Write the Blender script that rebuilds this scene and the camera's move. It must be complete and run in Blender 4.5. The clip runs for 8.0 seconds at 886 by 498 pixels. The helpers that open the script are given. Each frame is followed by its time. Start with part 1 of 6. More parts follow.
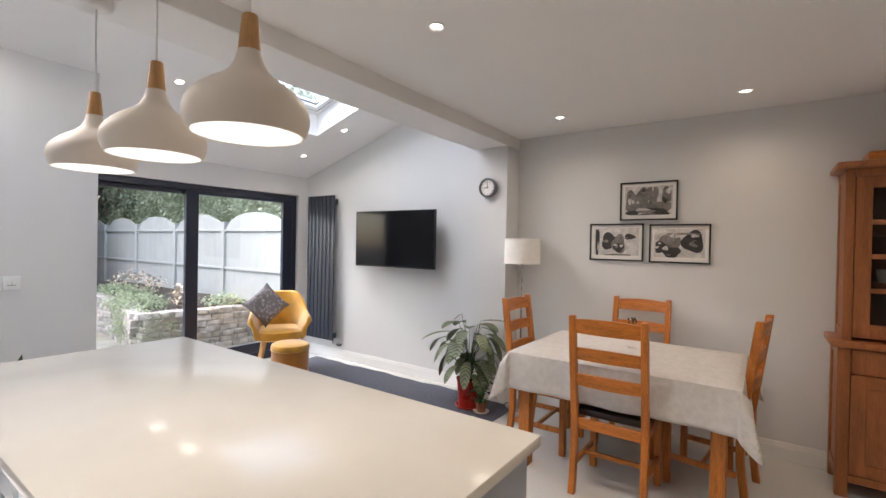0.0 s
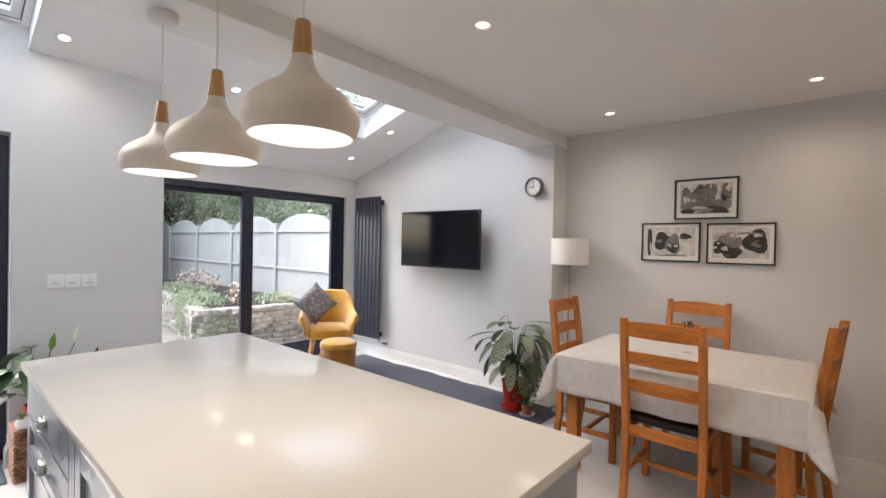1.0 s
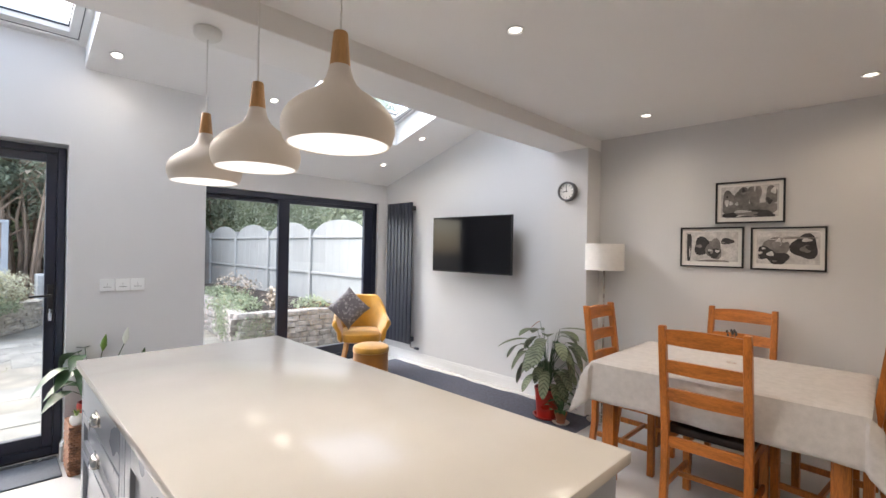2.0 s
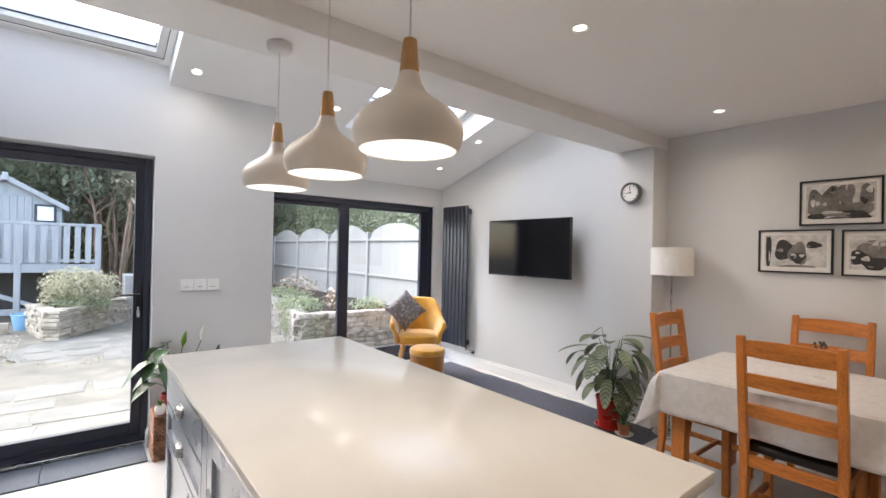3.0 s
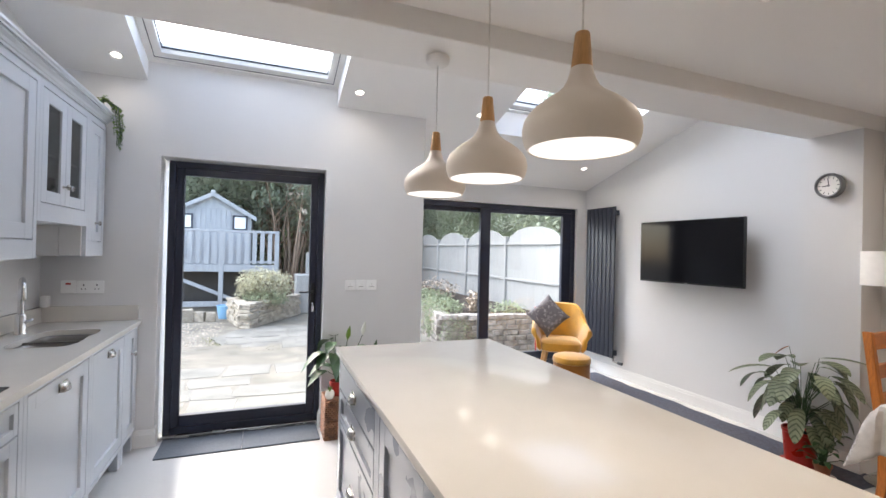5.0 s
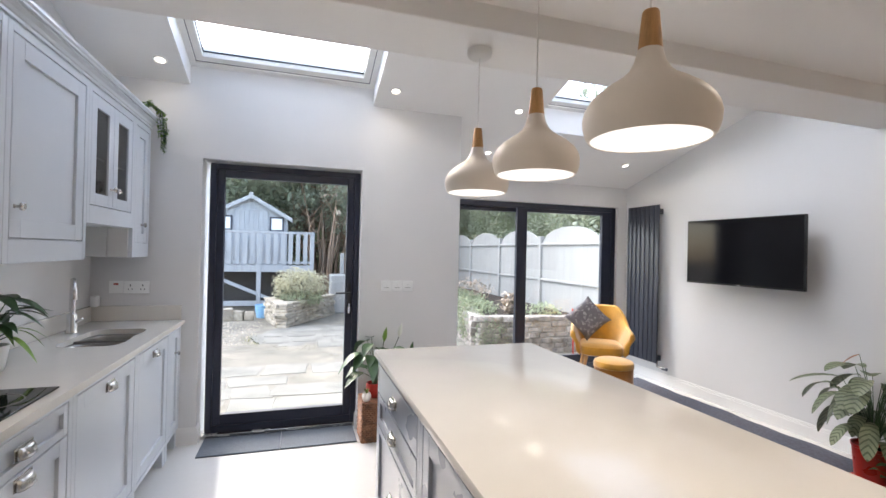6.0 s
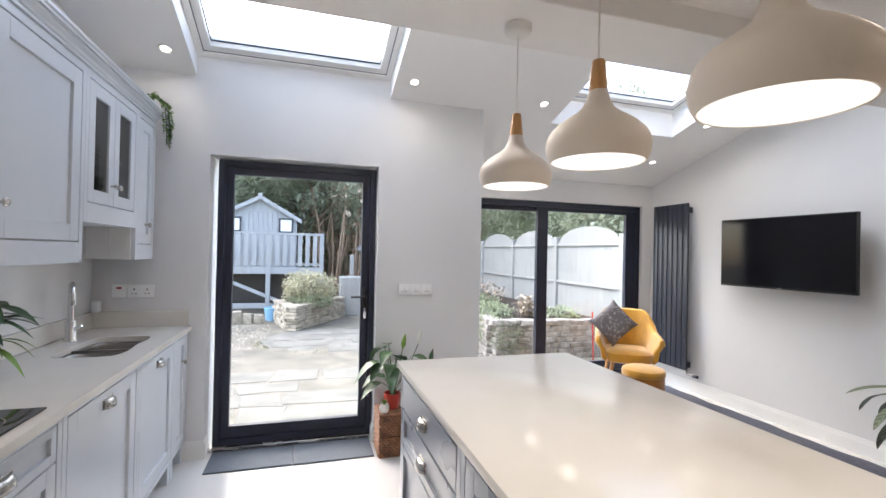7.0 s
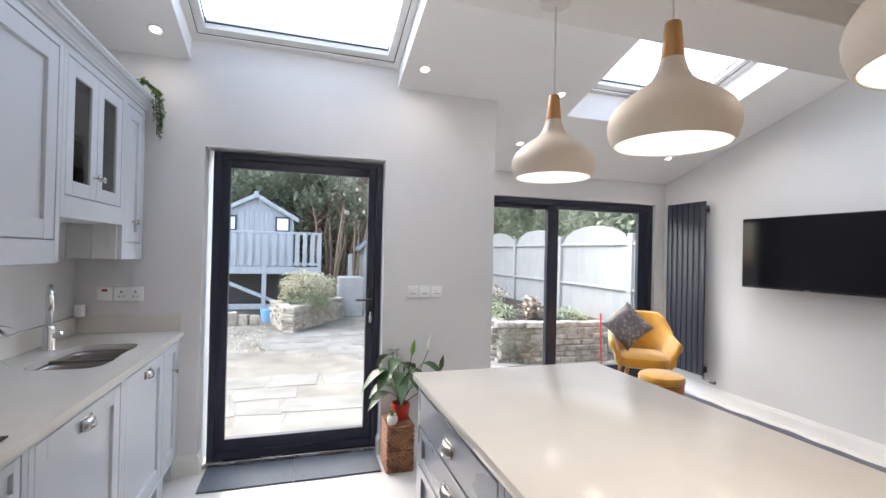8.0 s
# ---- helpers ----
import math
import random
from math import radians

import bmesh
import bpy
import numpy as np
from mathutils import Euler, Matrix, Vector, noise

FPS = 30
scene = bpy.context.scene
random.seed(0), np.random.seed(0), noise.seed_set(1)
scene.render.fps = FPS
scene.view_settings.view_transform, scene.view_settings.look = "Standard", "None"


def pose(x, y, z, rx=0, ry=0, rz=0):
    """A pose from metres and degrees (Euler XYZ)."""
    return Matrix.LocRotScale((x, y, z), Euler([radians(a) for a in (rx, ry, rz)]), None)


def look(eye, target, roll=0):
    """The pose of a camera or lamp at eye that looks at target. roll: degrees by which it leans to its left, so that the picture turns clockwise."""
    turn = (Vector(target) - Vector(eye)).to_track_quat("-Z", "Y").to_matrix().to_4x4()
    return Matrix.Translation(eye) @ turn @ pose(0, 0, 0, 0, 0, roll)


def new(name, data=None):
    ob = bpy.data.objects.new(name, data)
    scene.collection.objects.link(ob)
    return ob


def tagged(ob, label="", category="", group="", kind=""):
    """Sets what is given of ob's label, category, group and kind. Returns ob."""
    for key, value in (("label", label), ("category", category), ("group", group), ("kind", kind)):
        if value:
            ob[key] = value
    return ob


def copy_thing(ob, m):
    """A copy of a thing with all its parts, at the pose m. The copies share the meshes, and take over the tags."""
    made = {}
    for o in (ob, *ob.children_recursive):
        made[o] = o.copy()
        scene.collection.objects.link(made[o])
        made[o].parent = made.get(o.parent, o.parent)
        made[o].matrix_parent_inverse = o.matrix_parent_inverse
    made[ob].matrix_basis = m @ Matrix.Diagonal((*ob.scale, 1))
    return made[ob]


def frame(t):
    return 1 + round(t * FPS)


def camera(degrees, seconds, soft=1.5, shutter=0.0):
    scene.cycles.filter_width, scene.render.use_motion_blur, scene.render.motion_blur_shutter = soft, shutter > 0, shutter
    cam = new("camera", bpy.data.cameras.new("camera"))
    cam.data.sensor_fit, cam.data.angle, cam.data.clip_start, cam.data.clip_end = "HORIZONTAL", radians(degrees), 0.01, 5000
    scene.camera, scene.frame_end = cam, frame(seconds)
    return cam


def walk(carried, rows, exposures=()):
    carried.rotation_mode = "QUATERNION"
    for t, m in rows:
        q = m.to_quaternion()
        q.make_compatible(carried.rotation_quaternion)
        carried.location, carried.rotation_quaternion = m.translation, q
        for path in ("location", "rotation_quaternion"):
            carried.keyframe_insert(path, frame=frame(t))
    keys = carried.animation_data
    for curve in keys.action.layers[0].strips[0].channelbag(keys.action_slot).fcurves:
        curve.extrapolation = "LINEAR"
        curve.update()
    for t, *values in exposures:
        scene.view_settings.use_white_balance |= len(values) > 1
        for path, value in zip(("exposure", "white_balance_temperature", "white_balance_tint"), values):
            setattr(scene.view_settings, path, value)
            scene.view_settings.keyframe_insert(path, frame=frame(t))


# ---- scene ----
cam = camera(89.1, 8.0)
PATH = [
    (0, (0.117, 0.109, 1.446), (-1.04, 1.74, 1.428), 1.1),
    (0.5, (0.106, 0.108, 1.442), (-1.146, 1.668, 1.425), 1.1),
    (1, (0.105, 0.108, 1.442), (-1.205, 1.619, 1.423), 1.1),
    (2.5, (0.086, 0.089, 1.442), (-1.395, 1.434, 1.453), 1.1),
    (3, (0.066, 0.075, 1.446), (-1.499, 1.32, 1.456), 1.2),
    (3.5, (0.052, 0.061, 1.443), (-1.59, 1.203, 1.454), 1.2),
    (4, (0.03, 0.04, 1.442), (-1.711, 1.023, 1.457), 1.2),
    (4.5, (0.015, 0.017, 1.44), (-1.801, 0.856, 1.457), 1.3),
    (6, (-0.085, -0.015, 1.442), (-1.99, 0.593, 1.455), 1.3),
    (6.5, (-0.201, -0.035, 1.439), (-2.119, 0.532, 1.456), 1.2),
    (7, (-0.331, -0.051, 1.438), (-2.246, 0.526, 1.457), 1.2),
    (7.5, (-0.466, -0.071, 1.436), (-2.38, 0.509, 1.455), 1.2),
    (8, (-0.574, -0.094, 1.437), (-2.484, 0.501, 1.455), 1.3),
]
walk(cam, [(t, look(eye, target, roll)) for t, eye, target, roll in PATH])

# ---- light ----
world = bpy.data.worlds.new("sky")
scene.world = world
world.use_nodes = True
wn = world.node_tree.nodes
sky = wn.new("ShaderNodeTexSky")
sky.sky_type = "NISHITA"
sky.sun_disc = False
sky.sun_elevation, sky.sun_rotation = radians(38), radians(250)
sky.air_density, sky.dust_density, sky.ozone_density = 1.0, 2.2, 1.4
veil = wn.new("ShaderNodeHueSaturation")  # thin cloud takes most of the blue
veil.inputs["Saturation"].default_value = 0.8
world.node_tree.links.new(sky.outputs[0], veil.inputs["Color"])
world.node_tree.links.new(veil.outputs[0], wn["Background"].inputs[0])
wn["Background"].inputs[1].default_value = 0.15
sun = new("sun", bpy.data.lights.new("sun", "SUN"))
sun.data.energy, sun.data.angle, sun.data.color = 0.50, radians(60), (1.0, 0.98, 0.95)
sun.matrix_world = look((-2.5, -5.5, 8), (-4, 1, 0))
scene.view_settings.exposure = 2.88


# ---- materials ----
def material(name, base, rough=0.5, metal=0.0, var=0.06, scale=6.0, fine=90.0, bump=0.0, stretch=(1, 1, 1), spec=0.5, coat=0.0, sheen=0.0, grain=0.0):
    m = bpy.data.materials.new(name)
    m.use_nodes = True
    n, l = m.node_tree.nodes, m.node_tree.links
    b = n["Principled BSDF"]
    tc, mp, oi = n.new("ShaderNodeTexCoord"), n.new("ShaderNodeMapping"), n.new("ShaderNodeObjectInfo")
    mp.inputs["Scale"].default_value = stretch
    l.new(tc.outputs["Object"], mp.inputs["Vector"])
    off = n.new("ShaderNodeVectorMath")
    off.operation = "SCALE"
    off.inputs[0].default_value = (7.3, 3.1, 5.7)
    l.new(oi.outputs["Random"], off.inputs["Scale"])
    l.new(off.outputs[0], mp.inputs["Location"])
    n1, n2 = n.new("ShaderNodeTexNoise"), n.new("ShaderNodeTexNoise")
    n1.inputs["Scale"].default_value, n1.inputs["Detail"].default_value = scale, 4
    n2.inputs["Scale"].default_value, n2.inputs["Detail"].default_value = fine, 3
    for k in (n1, n2):
        l.new(mp.outputs[0], k.inputs["Vector"])
    mix = n.new("ShaderNodeMath")
    mix.operation = "MULTIPLY_ADD"
    l.new(n2.outputs["Fac"], mix.inputs[0])
    mix.inputs[1].default_value = 0.4 + grain
    l.new(n1.outputs["Fac"], mix.inputs[2])
    ramp = n.new("ShaderNodeValToRGB")
    ramp.color_ramp.elements[0].position, ramp.color_ramp.elements[1].position = 0.42, 0.98 + 0.5 * grain
    ramp.color_ramp.elements[0].color = (*[max(0, c * (1 - 1.3 * var)) for c in base], 1)
    ramp.color_ramp.elements[1].color = (*[min(1, c * (1 + var)) for c in base], 1)
    l.new(mix.outputs[0], ramp.inputs[0])
    l.new(ramp.outputs[0], b.inputs["Base Color"])
    rr = n.new("ShaderNodeMapRange")
    rr.inputs["To Min"].default_value, rr.inputs["To Max"].default_value = max(0.02, rough * 0.85), min(1, rough * 1.2)
    l.new(n1.outputs["Fac"], rr.inputs["Value"])
    l.new(rr.outputs[0], b.inputs["Roughness"])
    b.inputs["Metallic"].default_value = metal
    b.inputs["Specular IOR Level"].default_value = spec
    b.inputs["Coat Weight"].default_value = coat
    b.inputs["Sheen Weight"].default_value = sheen
    if bump:
        bp = n.new("ShaderNodeBump")
        bp.inputs["Strength"].default_value, bp.inputs["Distance"].default_value = bump, 0.004
        l.new(mix.outputs[0], bp.inputs["Height"])
        l.new(bp.outputs[0], b.inputs["Normal"])
    return m


def glowing(name, colour, strength):
    m = bpy.data.materials.new(name)
    m.use_nodes = True
    b = m.node_tree.nodes["Principled BSDF"]
    b.inputs["Base Color"].default_value = (0.8, 0.8, 0.8, 1)
    b.inputs["Emission Color"].default_value = (*colour, 1)
    b.inputs["Emission Strength"].default_value = strength
    return m


def clear_glass(name, tint=(1, 1, 1)):
    m = bpy.data.materials.new(name)
    m.use_nodes = True
    n, l = m.node_tree.nodes, m.node_tree.links
    n.remove(n["Principled BSDF"])
    t, g, f, mx = n.new("ShaderNodeBsdfTransparent"), n.new("ShaderNodeBsdfGlossy"), n.new("ShaderNodeLayerWeight"), n.new("ShaderNodeMixShader")
    pw, ad = n.new("ShaderNodeMath"), n.new("ShaderNodeMath")
    pw.operation, ad.operation = "POWER", "MULTIPLY_ADD"
    pw.inputs[1].default_value, ad.inputs[1].default_value, ad.inputs[2].default_value = 4.0, 0.5, 0.03
    t.inputs[0].default_value = (*tint, 1)
    g.inputs["Roughness"].default_value = 0.01
    f.inputs["Blend"].default_value = 0.5
    l.new(f.outputs["Facing"], pw.inputs[0])
    l.new(pw.outputs[0], ad.inputs[0])
    l.new(ad.outputs[0], mx.inputs[0])
    l.new(t.outputs[0], mx.inputs[1])
    l.new(g.outputs[0], mx.inputs[2])
    l.new(mx.outputs[0], n["Material Output"].inputs["Surface"])
    return m


WALL = material("wall paint", (0.70, 0.693, 0.688), 0.75, var=0.02, scale=1.2, fine=240, bump=0.05)
CEIL = material("ceiling paint", (0.89, 0.882, 0.872), 0.8, var=0.015, scale=0.9, fine=200, bump=0.04)
TRIM = material("white satin trim", (0.80, 0.79, 0.77), 0.35, var=0.02, scale=3)
FLOOR = material("pale resin floor", (0.63, 0.62, 0.60), 0.22, var=0.03, scale=1.5, fine=60)
QUARTZ = material("pale quartz", (0.69, 0.66, 0.61), 0.125, var=0.025, scale=5, fine=300, spec=0.22)
GREY = material("pale grey cabinet paint", (0.60, 0.63, 0.67), 0.30, var=0.02, scale=3, fine=160)
SLATE = material("blue grey island paint", (0.32, 0.345, 0.40), 0.28, var=0.03, scale=3, fine=160)
ANTHRA = material("anthracite powder coat", (0.018, 0.021, 0.038), 0.38, var=0.05, scale=4, fine=400, bump=0.03)
RADM = material("dark radiator enamel", (0.030, 0.034, 0.050), 0.34, var=0.05, scale=4, fine=300)
OAK = material("honey oak", (0.40, 0.132, 0.022), 0.36, var=0.42, scale=5, fine=40, bump=0.12, stretch=(7, 7, 0.8), grain=0.3)
OAKX = material("honey oak across", (0.40, 0.132, 0.022), 0.36, var=0.42, scale=5, fine=40, bump=0.12, stretch=(0.8, 7, 7), grain=0.3)
CHERRY = material("red brown oak", (0.30, 0.105, 0.035), 0.38, var=0.30, scale=4, fine=30, bump=0.1, stretch=(6, 6, 0.7), grain=0.3)
PALEWOOD = material("pale ash wood", (0.50, 0.27, 0.10), 0.5, var=0.2, scale=12, fine=60, bump=0.08, stretch=(6, 6, 0.6), grain=0.2)
LEATHER = material("dark brown leather", (0.018, 0.012, 0.012), 0.35, var=0.2, scale=20, fine=200, bump=0.2)
MUSTARD = material("mustard velvet", (0.56, 0.275, 0.02), 0.8, var=0.22, scale=7, fine=160, bump=0.15, sheen=0.6)
LINEN = material("white damask cloth", (0.57, 0.54, 0.515), 0.85, var=0.09, scale=26, fine=220, bump=0.7)
SHADE = material("white lamp metal", (0.73, 0.665, 0.595), 0.5, var=0.02, scale=6)
DRUM = material("white fabric shade", (0.88, 0.86, 0.82), 0.9, var=0.03, scale=30, fine=300, bump=0.1)
CHROME = material("chrome", (0.75, 0.75, 0.76), 0.10, 1.0, var=0.02)
NICKEL = material("brushed nickel", (0.55, 0.53, 0.50), 0.26, 1.0, var=0.04, stretch=(1, 1, 8))
STEEL = material("brushed steel", (0.34, 0.32, 0.30), 0.34, 1.0, var=0.06, stretch=(12, 1, 1))
BLACKGLASS = material("black glass", (0.006, 0.006, 0.007), 0.05, var=0.02)
SCREEN = material("tv screen", (0.007, 0.007, 0.009), 0.08, var=0.03, spec=0.18)
BLACK = material("black plastic", (0.012, 0.012, 0.013), 0.4, var=0.05)
RUG = material("slate blue rug", (0.085, 0.09, 0.118), 0.95, var=0.25, scale=40, fine=260, bump=0.6)
MATM = material("grey door mat", (0.12, 0.135, 0.155), 0.9, var=0.15, scale=60, fine=300, bump=0.5)
WHITEP = material("white plastic", (0.88, 0.88, 0.87), 0.3, var=0.01)
REDP = material("red glazed pot", (0.42, 0.022, 0.012), 0.28, var=0.12, scale=8)
TERRA = material("terracotta", (0.33, 0.12, 0.06), 0.8, var=0.2, scale=14, bump=0.2)
SOIL = material("potting soil", (0.03, 0.02, 0.014), 0.95, var=0.4, scale=30, bump=0.6)
LEAF = material("striped green leaf", (0.22, 0.255, 0.155), 0.45, var=0.3, scale=9, fine=40)
LEAFS = material("dark leaf stripe", (0.085, 0.115, 0.06), 0.45, var=0.3, scale=9)
LEAFD = material("dark green leaf", (0.035, 0.085, 0.025), 0.38, var=0.35, scale=10)
LEAFL = material("fresh green leaf", (0.16, 0.28, 0.035), 0.4, var=0.3, scale=10)
SPATHE = material("white spathe", (0.75, 0.76, 0.68), 0.5, var=0.05)
WICKER = material("brown wicker", (0.30, 0.14, 0.075), 0.6, var=0.6, scale=25, fine=80, bump=0.5)
CUSH = material("grey cushion fabric", (0.20, 0.18, 0.19), 0.9, var=0.15, scale=30, fine=200, bump=0.3)
CUSHP = material("pale embroidery", (0.52, 0.49, 0.47), 0.9, var=0.1)
PAPER = material("mount board", (0.86, 0.83, 0.79), 0.6, var=0.01)
PRINT1 = material("grey print", (0.22, 0.20, 0.185), 0.5, var=0.5, scale=9, fine=40)
PRINT2 = material("dark print shape", (0.045, 0.04, 0.04), 0.5, var=0.4, scale=20)
PRINT3 = material("pale print shape", (0.66, 0.63, 0.60), 0.5, var=0.3, scale=18)
GLASS = clear_glass("window glass")
SMOKE = clear_glass("cabinet glass", (0.62, 0.62, 0.62))
LENS = glowing("lamp lens", (1.0, 0.92, 0.82), 0.8)
BULB = glowing("pendant bulb", (1.0, 0.96, 0.89), 0.135)


# ---- mesh helpers ----
def mesh_of(name, bm, mat):
    me = bpy.data.meshes.new(name)
    bmesh.ops.recalc_face_normals(bm, faces=bm.faces[:])
    bm.to_mesh(me)
    bm.free()
    me.materials.append(mat)
    return me


def smooth_on(ob, angle=40):
    for p in ob.data.polygons:
        p.use_smooth = True
    ob.data.set_sharp_from_angle(angle=radians(angle))
    return ob


def part(name, bm, mat, parent=None, label="", smooth=True):
    ob = new(name, mesh_of(name, bm, mat))
    if smooth:
        smooth_on(ob)
    if parent:
        ob.parent = parent
    return tagged(ob, label) if label else ob


def thing(name, label, category, at=(0, 0, 0), turn=0, group=""):
    ob = new(name)
    ob.empty_display_size = 0.1
    ob.matrix_basis = pose(*at, 0, 0, turn)
    return tagged(ob, label, category, group)


def setting(name, bm, mat, label, category, smooth=False):
    ob = part(name, bm, mat, None, "", smooth)
    return tagged(ob, label, category, "", "structure")


def box(bm, a, b, bevel=0.0, seg=1):
    r = bmesh.ops.create_cube(bm, size=1)
    vs = r["verts"]
    for v in vs:
        v.co = Vector([(a[i] + b[i]) / 2 + v.co[i] * (b[i] - a[i]) for i in range(3)])
    if bevel:
        es = list({e for v in vs for e in v.link_edges})
        bmesh.ops.bevel(bm, geom=es, offset=bevel, segments=seg, profile=0.5, affect="EDGES")
    return bm


def boxes(*rows, bevel=0.0):
    bm = bmesh.new()
    for a, b in rows:
        box(bm, a, b, bevel)
    return bm


def one(a, b, bevel=0.0, seg=1):
    return box(bmesh.new(), a, b, bevel, seg)


def lathe(bm, profile, seg=32, at=(0, 0, 0), close=False):
    rings = []
    for r, z in profile:
        rings.append([bm.verts.new((at[0] + r * math.cos(2 * math.pi * i / seg), at[1] + r * math.sin(2 * math.pi * i / seg), at[2] + z)) for i in range(seg)])
    for p, q in zip(rings, rings[1:]):
        for i in range(seg):
            bm.faces.new((p[i], p[(i + 1) % seg], q[(i + 1) % seg], q[i]))
    if close:
        bm.faces.new(rings[0])
        bm.faces.new(rings[-1])
    return bm


def tube(bm, pts, radii, seg=8):
    pts = [Vector(p) for p in pts]
    if not isinstance(radii, (list, tuple)):
        radii = [radii] * len(pts)
    rings = []
    for i, p in enumerate(pts):
        d = (pts[min(i + 1, len(pts) - 1)] - pts[max(i - 1, 0)]).normalized()
        u = d.orthogonal().normalized() if i == 0 else (u - d * u.dot(d)).normalized()
        w = d.cross(u)
        rings.append([bm.verts.new(p + radii[i] * (u * math.cos(2 * math.pi * k / seg) + w * math.sin(2 * math.pi * k / seg))) for k in range(seg)])
    for p, q in zip(rings, rings[1:]):
        for k in range(seg):
            bm.faces.new((p[k], p[(k + 1) % seg], q[(k + 1) % seg], q[k]))
    bm.faces.new(rings[0])
    bm.faces.new(rings[-1])
    return bm


def leaf(bm, base, way, length, width, droop=0.3, fold=0.25, n=5):
    """A pointed leaf that starts at base, runs along way and bends down."""
    base, way = Vector(base), Vector(way).normalized()
    side = way.cross(Vector((0, 0, 1)))
    side = side.normalized() if side.length > 0.05 else Vector((1, 0, 0))
    rows = []
    for i in range(n + 1):
        s = i / n
        c = base + way * length * s + Vector((0, 0, -droop * length * s * s))
        w = width * 0.5 * math.sin(math.pi * min(1, 0.08 + 0.92 * s) ** 0.8) * (1 if i < n else 0.02)
        up = Vector((0, 0, fold * w))
        rows.append([bm.verts.new(c + side * w + up), bm.verts.new(c), bm.verts.new(c - side * w + up)])
    for p, q in zip(rows, rows[1:]):
        bm.faces.new((p[0], p[1], q[1], q[0]))
        bm.faces.new((p[1], p[2], q[2], q[1]))


def striped_leaf(bm, base, way, length, width, droop):
    """A broad oval leaf with slanting dark stripes between its veins (second material slot)."""
    base, way = Vector(base), Vector(way).normalized()
    side = way.cross(Vector((0, 0, 1)))
    side = side.normalized() if side.length > 0.05 else Vector((1, 0, 0))
    n, rows = 24, []
    def spine(s):
        return base + way * length * s * (1 - 0.25 * droop * s) + Vector((0, 0, -droop * length * s * s))
    for i in range(n + 1):
        s = i / n
        w = width * 0.5 * math.sin(math.pi * s ** 0.8) ** 0.75 if 0 < i < n else 0.0015
        e = min(1.0, s + 0.20 * math.sin(math.pi * s))
        up = Vector((0, 0, 0.22 * w))
        rows.append([bm.verts.new(spine(e) + side * w + up), bm.verts.new(spine(min(1, s + 0.09 * math.sin(math.pi * s))) + side * w * 0.5 + up * 0.6), bm.verts.new(spine(s)), bm.verts.new(spine(min(1, s + 0.09 * math.sin(math.pi * s))) - side * w * 0.5 + up * 0.6), bm.verts.new(spine(e) - side * w + up)])
    for i, (p, q) in enumerate(zip(rows, rows[1:])):
        for k in range(4):
            bm.faces.new((p[k], p[k + 1], q[k + 1], q[k])).material_index = int(i % 3 == 2)


# ---- the shell of the house ----
XD, XS, XE = -3.767, -4.84, 2.6        # garden door wall, sliding door wall, east wall
YK, YN, YT, YD = -1.38, 1.306, 3.95, 4.03   # kitchen wall, nook corner, tv wall, dining wall
BF, BB, BZ, CZ = -1.79, -2.145, 2.36, 2.465  # beam faces, beam underside, flat ceiling


def slope(x):
    return 2.622 + 0.30 * (x - XD)


setting("floor", boxes(((XD - 0.17, YK, -0.12), (XE, YN, 0)), ((XS - 0.02, YN, -0.12), (XE, YD, 0))), FLOOR, "smooth pale cream floor with a soft sheen", "floor")
DY0, DY1, DZ1 = -0.705, 0.46, 2.09
setting("wall_garden_door", boxes(((XD - 0.30, YK, -0.12), (XD, DY0, 2.90)), ((XD - 0.30, DY1, -0.12), (XD, YN - 0.001, 2.90)), ((XD - 0.30, DY0, DZ1), (XD, DY1, 2.90)), ((XD - 0.17, DY0, -0.12), (XD, DY1, -0.001))), WALL, "pale greige plastered wall round the garden door", "wall")
setting("wall_nook_side", one((XS - 0.30, YN - 0.30, -0.12), (XD - 0.301, YN, 2.75)), WALL, "pale greige side wall of the sitting nook", "wall")
SY0, SY1, SZ1 = 1.42, 3.815, 2.05
setting("wall_sliding_door", boxes(((XS - 0.30, YN + 0.001, -0.12), (XS, SY0, 2.75)), ((XS - 0.30, SY1, -0.12), (XS, YT + 0.3, 2.75)), ((XS - 0.30, SY0, SZ1), (XS, SY1, 2.75)), ((XS - 0.30, SY0, -0.12), (XS, SY1, -0.001))), WALL, "pale greige wall above the sliding doors", "wall")
setting("wall_television", one((XS + 0.001, YT, -0.12), (BB, YT + 0.3, 3.10)), WALL, "plain pale grey wall behind the television", "wall")
setting("wall_pier", one((BB, 3.785, -0.12), (BF, YT + 0.3, BZ)), WALL, "plastered wall pier that carries the beam", "wall")
setting("wall_dining", one((BF, YD, -0.12), (XE, YD + 0.3, 2.7)), WALL, "warm greige dining wall", "wall")
setting("wall_east", one((XE, YK - 0.3, -0.12), (XE + 0.3, YD + 0.3, 2.7)), WALL, "plain greige wall that closes the room", "wall")
setting("wall_kitchen", one((XD - 0.3, YK - 0.3, -0.12), (XE, YK - 0.001, 3.10)), WALL, "pale wall behind the kitchen units", "wall")
setting("beam", one((BB, YK, BZ), (BF, YT + 0.3, 3.10), 0.004), CEIL, "boxed white ceiling beam across the room", "beam")
setting("ceiling_flat", one((BF, YK, CZ), (XE, YD, CZ + 0.15)), CEIL, "flat white ceiling over kitchen and dining", "ceiling")

K1 = (XD, -2.55, -0.80, 0.535)      # skylight wells: x from, to, y from, to
K2 = (-3.84, -2.45, 1.97, 3.29)


